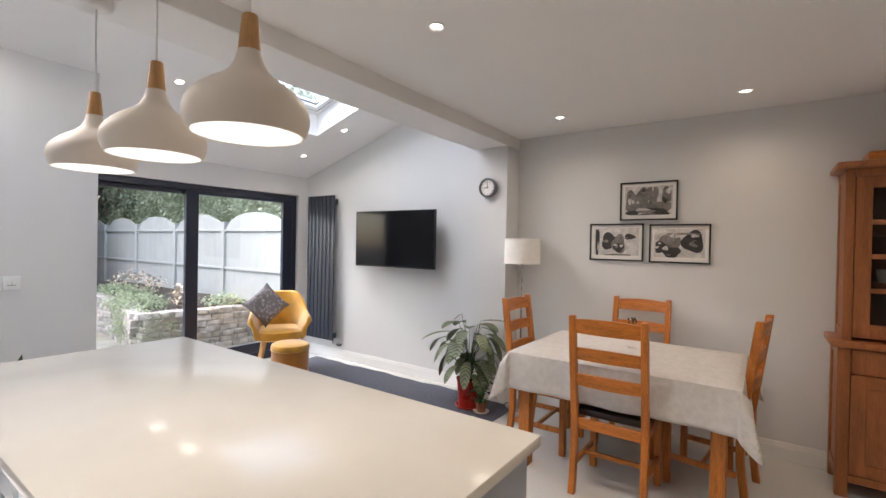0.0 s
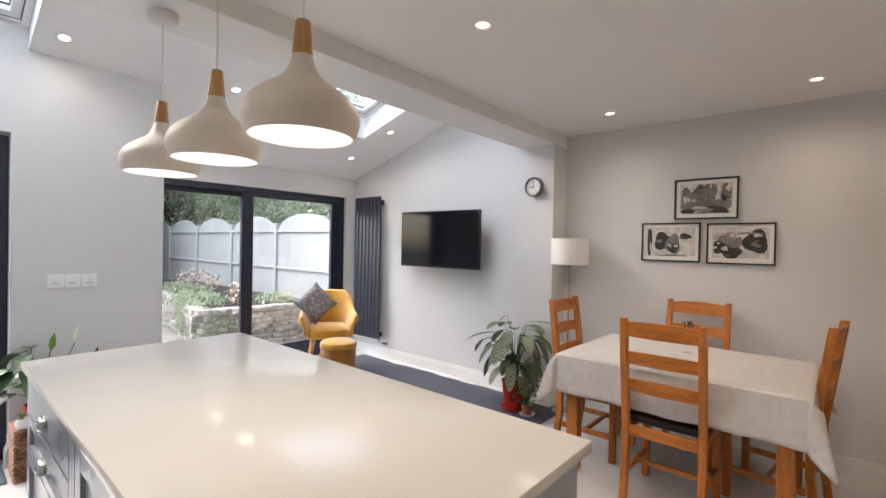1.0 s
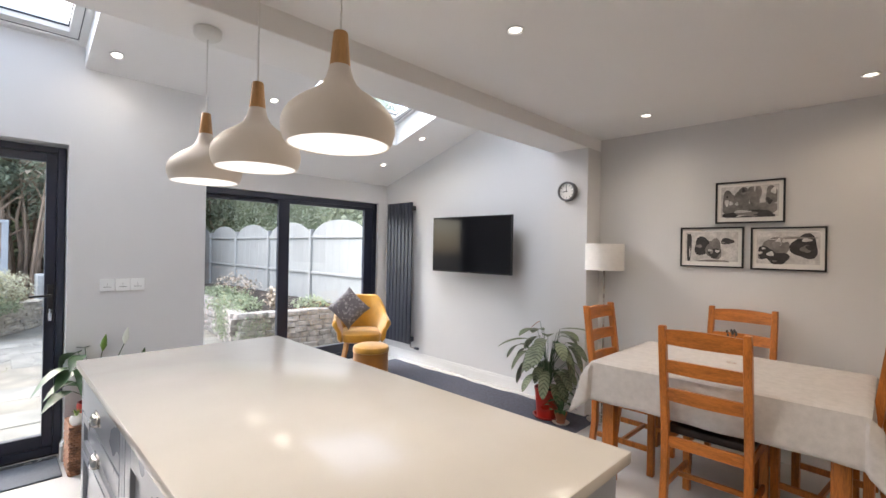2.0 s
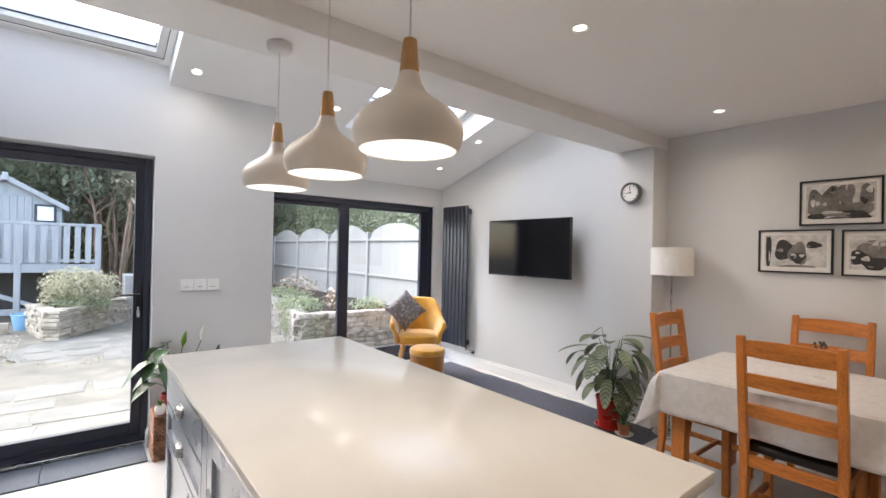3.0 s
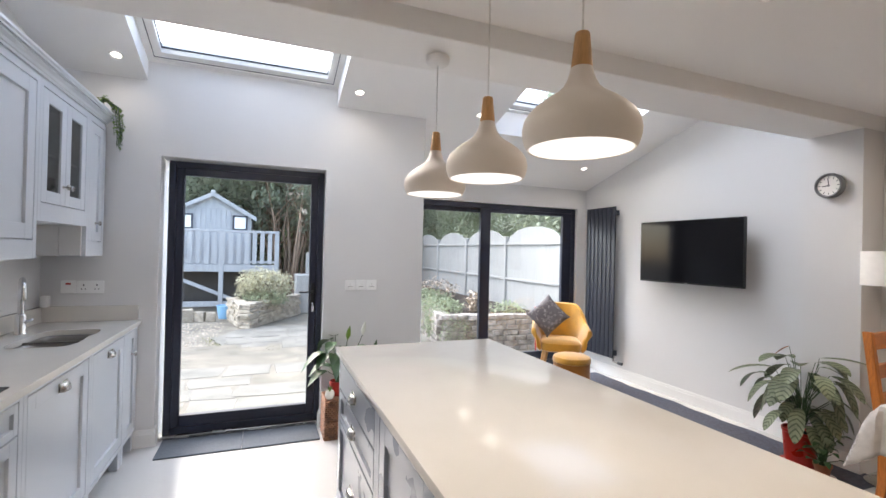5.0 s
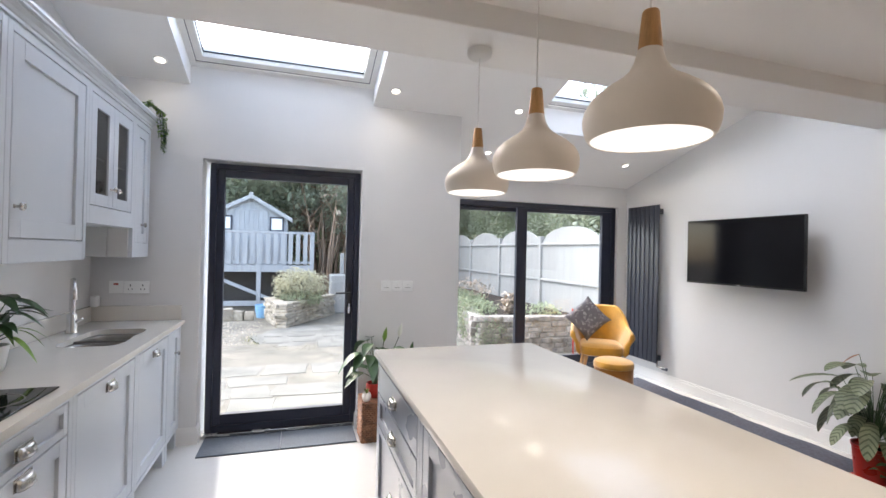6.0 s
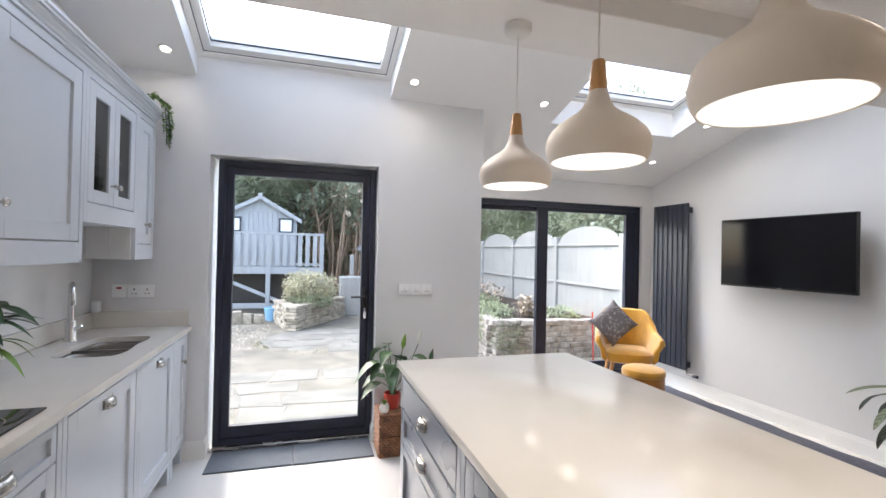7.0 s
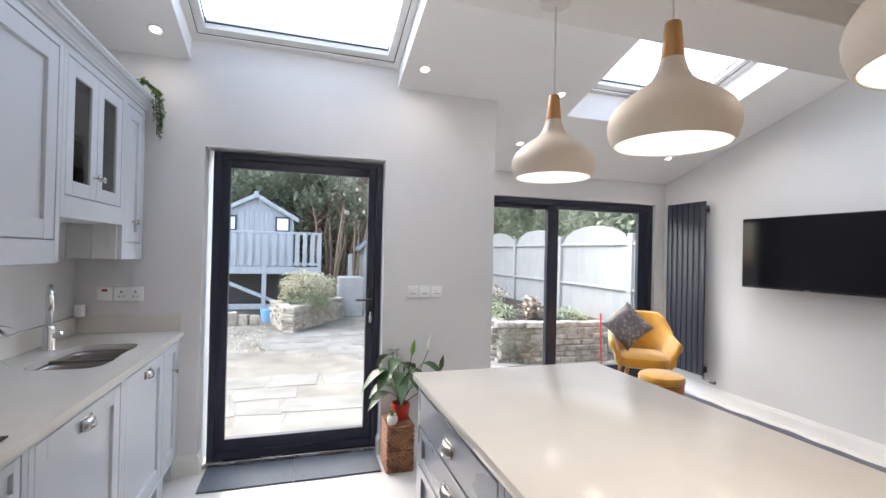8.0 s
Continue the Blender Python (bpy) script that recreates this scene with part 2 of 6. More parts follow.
def sloped(bm, x0, x1, y0, y1, lo=0.0, hi=0.24):
    vs = [bm.verts.new((x, y, slope(x) + h)) for h in (lo, hi) for x, y in ((x0, y0), (x1, y0), (x1, y1), (x0, y1))]
    for f in ((0, 1, 2, 3), (4, 5, 6, 7), (0, 1, 5, 4), (1, 2, 6, 5), (2, 3, 7, 6), (3, 0, 4, 7)):
        bm.faces.new([vs[i] for i in f])


bm = bmesh.new()
for x0, x1, y0, y1 in ((XD, BB, YK, K1[2]), (K1[1], BB, K1[2], K1[3]), (XD, BB, K1[3], YN), (XS, BB, YN, K2[2]),
                       (XS, K2[0], K2[2], K2[3]), (K2[1], BB, K2[2], K2[3]), (XS, BB, K2[3], YT)):
    sloped(bm, x0, x1, y0, y1)
setting("ceiling_sloped", bm, CEIL, "sloping white ceiling with two skylight wells", "ceiling")


def skylight(name, k, h0, h1):
    """A roof window in the well k; h0, h1: how far its frame lies above the ceiling at the low and the high end."""
    x0, x1, y0, y1 = k

    def layer(bm, xa, xb, ya, yb, lo, hi):
        vs = [bm.verts.new((x, y, slope(x) + h0 + (h1 - h0) * (x - x0) / (x1 - x0) + h)) for h in (lo, hi) for x, y in ((xa, ya), (xb, ya), (xb, yb), (xa, yb))]
        for f in ((0, 1, 2, 3), (4, 5, 6, 7), (0, 1, 5, 4), (1, 2, 6, 5), (2, 3, 7, 6), (3, 0, 4, 7)):
            bm.faces.new([vs[i] for i in f])

    def rim(a, w, lo, hi):
        bm = bmesh.new()
        p, q, u, v = x0 + a, x1 - a, y0 + a, y1 - a
        for xa, xb, ya, yb in ((p, p + w, u, v), (q - w, q, u, v), (p + w, q - w, u, u + w), (p + w, q - w, v - w, v)):
            layer(bm, xa, xb, ya, yb, lo, hi)
        return bm

    win = tagged(part(name, rim(0.001, 0.040, 0.0, 0.075), TRIM, None, "", False), "white framed roof window with clear glass", "skylight", "", "structure")
    part("sealing_strip", rim(0.041, 0.004, 0.012, 0.02), ANTHRA, win, "thin dark sealing strip", False)
    part("sash", rim(0.045, 0.050, 0.014, 0.085), TRIM, win, "", False)
    part("gasket", rim(0.095, 0.006, 0.046, 0.054), ANTHRA, win, "dark rubber gasket", False)
    bm = bmesh.new()
    layer(bm, x0 + 0.097, x1 - 0.097, y0 + 0.097, y1 - 0.097, 0.055, 0.061)
    part("pane", bm, GLASS, win, "clear glass pane", False).visible_shadow = False


skylight("skylight_1", K1, 0.135, 0.15)
skylight("skylight_2", K2, 0.222, 0.222)
# added area lamp over each roof window, standing in for more sky light
for k in (K1, K2):
    a = new("sky_light", bpy.data.lights.new("sky_light", "AREA"))
    a.data.shape, a.data.size, a.data.size_y = "RECTANGLE", (k[1] - k[0]) * 1.03, k[3] - k[2]
    a.data.energy, a.data.color = 0.30 if k is K1 else 0.3, (0.76, 0.88, 1.0)
    x, y = (k[0] + k[1]) / 2, (k[2] + k[3]) / 2
    a.matrix_basis = pose(x - 0.03, y, slope(x) + 0.40, 0, -math.degrees(math.atan(0.30)), 0)

# unseen area lamp added above the sliding doors to brighten the nook like sky
a = new("sky_light", bpy.data.lights.new("sky_light", "AREA"))
a.data.shape, a.data.size, a.data.size_y = "RECTANGLE", 2.6, 1.0
a.data.energy, a.data.color = 29.0, (0.74, 0.87, 1.0)
a.matrix_basis = look((-5.9, 2.6, 3.35), (-3.6, 2.9, 0.6))


def skirting(name, p, q, out):
    """A skirting board of 0.12 m with a stepped top, from p to q on the wall; out: the way into the room."""
    bm = bmesh.new()
    for d, z0, z1 in ((0.016, 0, 0.093), (0.012, 0.093, 0.104), (0.009, 0.104, 0.113), (0.006, 0.113, 0.122)):
        lo = [min(p[i], q[i], p[i] + out[i] * d, q[i] + out[i] * d) for i in (0, 1)]
        hi = [max(p[i], q[i], p[i] + out[i] * d, q[i] + out[i] * d) for i in (0, 1)]
        box(bm, (*lo, z0), (*hi, z1))
    setting(name, bm, TRIM, "white moulded skirting board", "skirting")


skirting("baseboard", (XS + 0.02, YT), (BB, YT), (0, -1))
skirting("baseboard_pier", (BB, 3.785), (BF + 0.016, 3.785), (0, -1))
skirting("baseboard_pier_side", (BF, 3.785), (BF, YD - 0.017), (1, 0))
skirting("baseboard_dining", (BF, YD), (XE, YD), (0, -1))
skirting("baseboard_door", (XD, DY1), (XD, YN), (1, 0))
skirting("baseboard_door_left", (XD, -0.83), (XD, DY0), (1, 0))
skirting("baseboard_reveal", (XD + 0.016, DY0), (XD - 0.085, DY0), (0, 1))
skirting("baseboard_reveal_right", (XD + 0.016, DY1), (XD - 0.085, DY1), (0, -1))
skirting("baseboard_nook", (XS + 0.02, YN), (XD, YN), (0, 1))


# ---- garden door and sliding doors ----
def ring_yz(bm, x0, x1, y0, y1, z0, z1, w, wb=None, bevel=0.003, wt=None):
    wb = w if wb is None else wb
    wt = w if wt is None else wt
    for a, b in (((x0, y0, z0), (x1, y0 + w, z1)), ((x0, y1 - w, z0), (x1, y1, z1)), ((x0, y0 + w, z1 - wt), (x1, y1 - w, z1)), ((x0, y0 + w, z0), (x1, y1 - w, z0 + wb))):
        box(bm, a, b, bevel)
    return bm


def pane_part(parent, a, b):
    part("pane", one(a, b), GLASS, parent, "clear glass pane", False).visible_shadow = False


def lever(parent, x, y, z):
    bm = one((x, y - 0.016, z - 0.12), (x + 0.01, y + 0.016, z + 0.10), 0.003)
    h = part("handle", bm, BLACK, parent, "black lever handle")
    bm = tube(bmesh.new(), [(x + 0.008, y, z + 0.03), (x + 0.045, y, z + 0.03)], 0.009)
    tube(bm, [(x + 0.045, y + 0.006, z + 0.03), (x + 0.045, y - 0.11, z + 0.028)], 0.008)
    part("lever", bm, BLACK, h)
    bm = one((x + 0.008, y - 0.006, z - 0.085), (x + 0.022, y + 0.006, z - 0.06), 0.002)
    box(bm, (x + 0.012, y - 0.010, z - 0.14), (x + 0.016, y + 0.010, z - 0.085), 0.003)
    part("key", bm, CHROME, h, "small steel key")


bm = ring_yz(bmesh.new(), XD - 0.165, XD - 0.091, DY0 + 0.038, DY1 - 0.004, 0.03, DZ1 - 0.012, 0.045, 0.05)
door = tagged(part("door_1", bm, ANTHRA), "dark anthracite framed glazed garden door, closed", "door", "", "structure")
sash = part("sash", ring_yz(bmesh.new(), XD - 0.150, XD - 0.100, DY0 + 0.084, DY1 - 0.05, 0.081, DZ1 - 0.058, 0.056, 0.082), ANTHRA, door)
pane_part(door, (XD - 0.128, DY0 + 0.136, 0.16), (XD - 0.122, DY1 - 0.10, DZ1 - 0.11))
lever(door, XD - 0.100, DY1 - 0.075, 1.06)
part("threshold", one((XD - 0.17, DY0 + 0.001, 0.0), (XD - 0.06, DY1 - 0.001, 0.03), 0.004), NICKEL, door, "dull metal threshold")

bm = ring_yz(bmesh.new(), XS - 0.16, XS - 0.03, SY0, SY1 - 0.01, 0.0, SZ1 - 0.004, 0.06, 0.10)
slide = tagged(part("door_2", bm, ANTHRA), "dark anthracite two-panel sliding glass doors, closed", "sliding door", "", "structure")
part("sash", ring_yz(bmesh.new(), XS - 0.145, XS - 0.095, SY0 + 0.06, 2.53, 0.10, SZ1 - 0.064, 0.075, 0.11, wt=0.048), ANTHRA, slide)
part("sash", ring_yz(bmesh.new(), XS - 0.090, XS - 0.040, 2.43, SY1 - 0.07, 0.10, SZ1 - 0.064, 0.13, 0.11, wt=0.042), ANTHRA, slide)
pane_part(slide, (XS - 0.122, SY0 + 0.13, 0.205), (XS - 0.116, 2.46, SZ1 - 0.108))
pane_part(slide, (XS - 0.068, 2.555, 0.205), (XS - 0.062, SY1 - 0.195, SZ1 - 0.102))

for i, (a, b) in enumerate((((XD - 0.055, -0.657, 0.0), (-3.504, -0.115, 0.009)), ((XD - 0.055, -0.112, 0.0), (-3.502, 0.432, 0.010)))):
    tagged(part("door_mat", one(a, b, 0.003), MATM), "thin dark grey ribbed door mat on the floor", "mat", "mats at the garden door")


# ---- lamps ----
def downlight(x, y, z, tilt=0.0, lit=1.3, tone=(1.0, 0.90, 0.78)):
    d = tagged(new("downlight"), "small white recessed ceiling downlight, lit", "downlight", "ceiling downlights")
    d.matrix_basis = pose(x, y, z, 0, -math.degrees(math.atan(tilt)), 0)
    part("ring", lathe(bmesh.new(), [(0.044, 0.003), (0.043, -0.004), (0.037, -0.006), (0.029, 0.001), (0.028, 0.012)], 28), TRIM, d)
    part("lens", lathe(bmesh.new(), [(0.001, -0.001), (0.028, -0.001), (0.028, 0.004), (0.001, 0.004)], 24), LENS, d, "glowing frosted lens")
    sp = new("downlight_beam", bpy.data.lights.new("downlight_beam", "SPOT"))
    sp.data.energy, sp.data.color, sp.data.spot_size, sp.data.spot_blend, sp.data.shadow_soft_size = lit, tone, radians(166), 1.0, 0.08
    sp.matrix_basis = pose(x, y, z - 0.02)


# unseen ones, at x > 1, (0.03, 1.80) and (-0.9, -0.55), are added light
for x, y in ((-1.145, 1.80), (-1.20, 3.52), (0.01, 3.56), (0.03, 1.80), (1.25, 1.80), (1.25, 3.54), (-0.9, -0.55)):
    downlight(x, y, CZ, 0.0, (1.0 if x > 1 else 2.1) if y > 3 else 6.6 if y < 0 else 5.0 if x > 1 else 6.0, (1.0, 0.80, 0.61) if x > -0.5 else (1.0, 0.87, 0.73))
for x, y in ((-3.547, 0.675), (-3.60, 1.77), (-4.30, 3.47), (-3.545, -0.935), (-3.61, 3.47), (-4.31, 1.79)):
    downlight(x, y, slope(x), 0.30, 0.6 if y < 1 else 1.5)


def pendant(x, y, ceiling, low, rose=0.026):
    p = thing("pendant_lamp", "white bell-shaped pendant lamp with a pale wooden neck, lit", "pendant lamp", (x, y, low), 0, "pendant lamps over the island")
    out = [(0.130, 0.0), (0.137, 0.012), (0.1425, 0.030), (0.144, 0.048), (0.140, 0.068), (0.130, 0.086), (0.112, 0.104), (0.088, 0.122), (0.063, 0.138), (0.045, 0.155), (0.034, 0.176), (0.028, 0.198), (0.0265, 0.204)]
    inn = [(r - 0.004, z + 0.0005) for r, z in out]
    part("shade", lathe(bmesh.new(), out + [(0.010, 0.204)] + inn[::-1] + [out[0]], 48), SHADE, p)
    part("neck", lathe(bmesh.new(), [(0.001, 0.203), (0.0265, 0.2045), (0.0255, 0.215), (0.0185, 0.288), (0.0165, 0.292), (0.001, 0.292)], 32), PALEWOOD, p, "pale turned wooden neck")
    part("cord", tube(bmesh.new(), [(0, 0, 0.29), (0, 0, ceiling - low - 0.01)], 0.0028, 8), TRIM, p, "thin white cord")
    part("canopy", lathe(bmesh.new(), [(0.001, -rose), (0.040, -rose), (0.051, -rose + 0.008), (0.055, -rose + 0.018), (0.055, -0.004), (0.048, -0.003), (0.048, 0.0), (0.001, 0.0)], 32, (0, 0, ceiling - low)), TRIM, p, "white ceiling rose")
    part("diffuser", lathe(bmesh.new(), [(0.001, 0.003), (0.110, 0.003), (0.1255, 0.0015), (0.1255, 0.006), (0.001, 0.012)], 48), BULB, p, "glowing opal diffuser")


pendant(-1.973, 0.740, BZ, 1.710, 0.042)
pendant(-1.431, 0.733, CZ, 1.705)
pendant(-0.909, 0.727, CZ, 1.703)


# ---- island ----
def shaker(bm, plane, u0, u1, z0, z1, depth, sign, rail=0.07):
    """A framed panel door in a plane y = plane, facing sign."""
    y0, y1 = sorted((plane, plane + sign * depth))
    pm = plane + sign * depth * 0.45
    yy = sorted((plane, pm))
    for a, b in (((u0, y0, z0), (u0 + rail, y1, z1)), ((u1 - rail, y0, z0), (u1, y1, z1)), ((u0 + rail, y0, z1 - rail), (u1 - rail, y1, z1)), ((u0 + rail, y0, z0), (u1 - rail, y1, z0 + rail))):
        box(bm, a, b, 0.0015)
    box(bm, (u0 + rail - 0.001, yy[0], z0 + rail - 0.001), (u1 - rail + 0.001, yy[1], z1 - rail + 0.001))
    return bm


def cup_handle(parent, x, plane, z, sign):
    """A nickel cup pull, hooded above, on a face that looks along y."""
    bm = bmesh.new()
    n, rows = 12, []
    for j in range(6):
        b = radians(90) * j / 5
        rows.append([bm.verts.new((x + 0.046 * math.cos(math.pi * i / n) * (0.55 + 0.45 * math.cos(b * 0.7)), plane + sign * (0.002 + 0.026 * math.sin(math.pi * i / n) ** 0.6 * math.cos(b) ** 0.6), z - 0.016 + 0.036 * math.sin(b))) for i in range(n + 1)])
    for p, q in zip(rows, rows[1:]):
        for i in range(n):
            bm.faces.new((p[i], p[i + 1], q[i + 1], q[i]))
    bmesh.ops.remove_doubles(bm, verts=bm.verts[:], dist=0.0002)
    ob = part("cup_handle", bm, NICKEL, parent, "brushed nickel cup handle")
    so = ob.modifiers.new("thick", "SOLIDIFY")
    so.thickness = 0.002
    part("backplate", one((x - 0.050, min(plane, plane + sign * 0.003), z - 0.018), (x + 0.050, max(plane, plane + sign * 0.003), z + 0.024), 0.001), NICKEL, ob)


def knob(parent, x, plane, z, sign):
    bm = lathe(bmesh.new(), [(0.001, 0.0), (0.008, 0.0), (0.0055, 0.006), (0.0055, 0.016), (0.015, 0.021), (0.0165, 0.027), (0.012, 0.032), (0.001, 0.033)], 20)
    bmesh.ops.transform(bm, matrix=Matrix.Translation((x, plane, z)) @ Matrix.Rotation(radians(-90 * sign), 4, "X"), verts=bm.verts[:])
    part("knob", bm, NICKEL, parent, "round brushed nickel knob")


IX0, IX1, IY0, IY1 = -2.50, -0.386, 0.38, 1.32
tagged(part("island_worktop", one((IX0, IY0, 0.878), (IX1, IY1, 0.91), 0.004, 2), QUARTZ), "glossy cream white quartz worktop on the island", "worktop")


def island_unit(name, x0, x1, label, drawers):
    u = thing(name, label, "cabinet", (0, 0, 0), 0, "island units")
    part("body", one((x0, IY0 + 0.045, 0.10), (x1, IY1 - 0.02, 0.8775)), SLATE, u)
    bm = boxes(((x0, IY0 + 0.02, 0.10), (x0 + 0.035, IY0 + 0.0449, 0.8775)), ((x1 - 0.035, IY0 + 0.02, 0.10), (x1, IY0 + 0.0449, 0.8775)), ((x0 + 0.035, IY0 + 0.02, 0.852), (x1 - 0.035, IY0 + 0.0449, 0.8775)), ((x0 + 0.035, IY0 + 0.02, 0.10), (x1 - 0.035, IY0 + 0.0449, 0.14)), bevel=0.001)
    part("face_frame", bm, SLATE, u)
    part("plinth", one((x0 + 0.01, IY0 + 0.09, 0.0), (x1 - 0.01, IY1 - 0.06, 0.0999)), SLATE, u)
    if drawers:
        for z0, z1 in ((0.703, 0.847), (0.543, 0.694), (0.145, 0.534)):
            slab_front = one((x0 + 0.040, IY0 + 0.0189, z0), (x1 - 0.040, IY0 + 0.0449, z1), 0.003)
            d = part("drawer_front", slab_front if z1 > 0.8 else shaker(bmesh.new(), IY0 + 0.0449, x0 + 0.040, x1 - 0.040, z0, z1, 0.026, -1, 0.035), SLATE, u)
            cup_handle(d, (x0 + x1) / 2, IY0 + 0.019, (z0 + z1) / 2 - 0.005, -1)
    else:
        for a, b in ((x0 + 0.038, (x0 + x1) / 2 - 0.002), ((x0 + x1) / 2 + 0.002, x1 - 0.038)):
            d = part("door", shaker(bmesh.new(), IY0 + 0.0449, a, b, 0.145, 0.849, 0.024, -1), SLATE, u)
            knob(d, b - 0.03 if a < x0 + 0.1 else a + 0.03, IY0 + 0.02, 0.70, -1)


island_unit("island_drawer_unit", -2.47, -1.60, "blue grey painted island drawer unit with cup handles", True)
island_unit("island_door_unit", -1.598, -0.44, "blue grey painted island cupboard unit", False)
tagged(part("island_end_panel", one((-0.4395, IY0 + 0.02, 0.0), (-0.418, IY1 - 0.02, 0.8775), 0.002), SLATE), "flat blue grey end panel of the island", "panel")

# ---- kitchen run ----
WY = -0.796
bm = bmesh.new()
loops = [[(XD + 0.001, YK), (-0.90, YK), (-0.90, WY), (XD + 0.001, WY)], []]
for k in range(48):
    c, q = math.cos(2 * math.pi * k / 48), math.sin(2 * math.pi * k / 48)
    px, py = -3.135 + 0.275 * math.copysign(abs(c) ** 0.38, c), -1.0625 + 0.152 * math.copysign(abs(q) ** 0.38, q)
    if py > -1.0 and abs(px + 3.135) < 0.03:
        py -= 0.012
    loops[1].append((px, py))
es = []
for lp in loops:
    vs_ = [bm.verts.new((px, py, 0.91)) for px, py in lp]
    es += [bm.edges.new((vs_[i], vs_[(i + 1) % len(vs_)])) for i in range(len(vs_))]
r = bmesh.ops.triangle_fill(bm, use_beauty=True, edges=es)
fs = [g for g in r["geom"] if isinstance(g, bmesh.types.BMFace)]
r = bmesh.ops.extrude_face_region(bm, geom=fs)
for v in [g for g in r["geom"] if isinstance(g, bmesh.types.BMVert)]:
    v.co.z -= 0.03
tagged(part("kitchen_worktop", bm, QUARTZ, None, "", False), "glossy white quartz worktop along the kitchen wall", "worktop")
tagged(part("upstand", boxes(((XD + 0.001, YK + 0.022, 0.911), (XD + 0.020, WY - 0.02, 1.015)), ((XD + 0.001, YK, 0.911), (-0.90, YK + 0.020, 1.015)), bevel=0.002), QUARTZ), "white quartz upstand along the wall", "upstand")
FY = WY - 0.022


def base_unit(name, x0, x1, label, kind, top=0.8795):
    u = thing(name, label, "cabinet", (0, 0, 0), 0, "kitchen base units")
    part("body", one((x0, YK + 0.002, 0.13), (x1, FY - 0.026, top)), GREY, u)
    fr = 0.03
    bm = boxes(((x0, FY - 0.0255, 0.13), (x0 + fr, FY, 0.8795)), ((x1 - fr, FY - 0.0255, 0.13), (x1, FY, 0.8795)), ((x0 + fr, FY - 0.0255, 0.855), (x1 - fr, FY, 0.8795)), ((x0 + fr, FY - 0.0255, 0.13), (x1 - fr, FY, 0.155)), bevel=0.001)
    part("face_frame", bm, GREY, u)
    for a in (x0 + 0.003, x1 - 0.053):
        part("foot", one((a, FY - 0.06, 0.0), (a + 0.05, FY - 0.012, 0.1298), 0.002), GREY, u)
    part("plinth", one((x0 + 0.054, FY - 0.16, 0.0), (x1 - 0.054, FY - 0.14, 0.1298)), GREY, u)
    a, b = x0 + fr + 0.005, x1 - fr - 0.005
    if kind == "drawers":
        for z0, z1 in ((0.735, 0.852), (0.45, 0.729), (0.16, 0.444)):
            d = part("drawer_front", shaker(bmesh.new(), FY - 0.025, a, b, z0, z1, 0.024, 1, 0.03 if z1 - z0 < 0.2 else 0.055), GREY, u)
            cup_handle(d, (a + b) / 2, FY - 0.001, (z0 + z1) / 2 if z1 - z0 < 0.2 else z1 - 0.03, 1)
    else:
        d = part("door", shaker(bmesh.new(), FY - 0.025, a, b, 0.16, 0.850, 0.024, 1, 0.05 if b - a < 0.3 else 0.065), GREY, u)
        if kind == "knob":
            knob(d, (a + b) / 2, FY - 0.001, 0.70, 1)
        else:
            cup_handle(d, (a + b) / 2, FY - 0.001, 0.80, 1)


base_unit("drawer_base_unit", -2.135, -1.50, "pale grey shaker drawer unit under the hob", "drawers")
base_unit("base_unit_door", -1.498, -0.92, "pale grey shaker base unit with a cup handle", "door")
base_unit("base_unit_door", -2.845, -2.137, "wide pale grey shaker base unit with a cup handle", "door")
base_unit("base_unit_door", -3.470, -2.847, "pale grey shaker base unit under the sink", "door", 0.72)
base_unit("narrow_base_unit", XD + 0.004, -3.472, "narrow pale grey base unit with a round knob", "knob")

sk = thing("kitchen_sink", "double-bowl brushed steel sink set below the worktop", "sink")
for x0, x1 in ((-3.403, -3.146), (-3.128, -2.867)):
    bm = bmesh.new()
    rings = []
    for s, z in ((0.0, 0.879), (0.004, 0.86), (0.012, 0.76), (0.035, 0.745)):
        cx, cy, hx, hy = (x0 + x1) / 2, -1.0625, (x1 - x0) / 2 - s, 0.149 - s
        ring = []
        for k in range(32):
            a = 2 * math.pi * k / 32
            c, q = math.cos(a), math.sin(a)
            ring.append(bm.verts.new((cx + hx * math.copysign(abs(c) ** 0.45, c), cy + hy * math.copysign(abs(q) ** 0.45, q), z)))
        rings.append(ring)
    for p, q in zip(rings, rings[1:]):
        for k in range(32):
            bm.faces.new((p[k], p[(k + 1) % 32], q[(k + 1) % 32], q[k]))
    bm.faces.new(rings[-1])
    bw = part("bowl", bm, STEEL, sk)
    so = bw.modifiers.new("thick", "SOLIDIFY")
    so.thickness = 0.0015
    part("strainer", lathe(bmesh.new(), [(0.001, 0.748), (0.03, 0.748), (0.034, 0.746)], 20, ((x0 + x1) / 2, -1.06, 0)), CHROME, bw)
part("flange", boxes(((-3.425, -1.229, 0.872), (-2.85, -1.213, 0.8795)), ((-3.425, -0.912, 0.872), (-2.85, -0.898, 0.8795)), ((-3.147, -1.213, 0.866), (-3.127, -0.912, 0.888))), STEEL, sk)

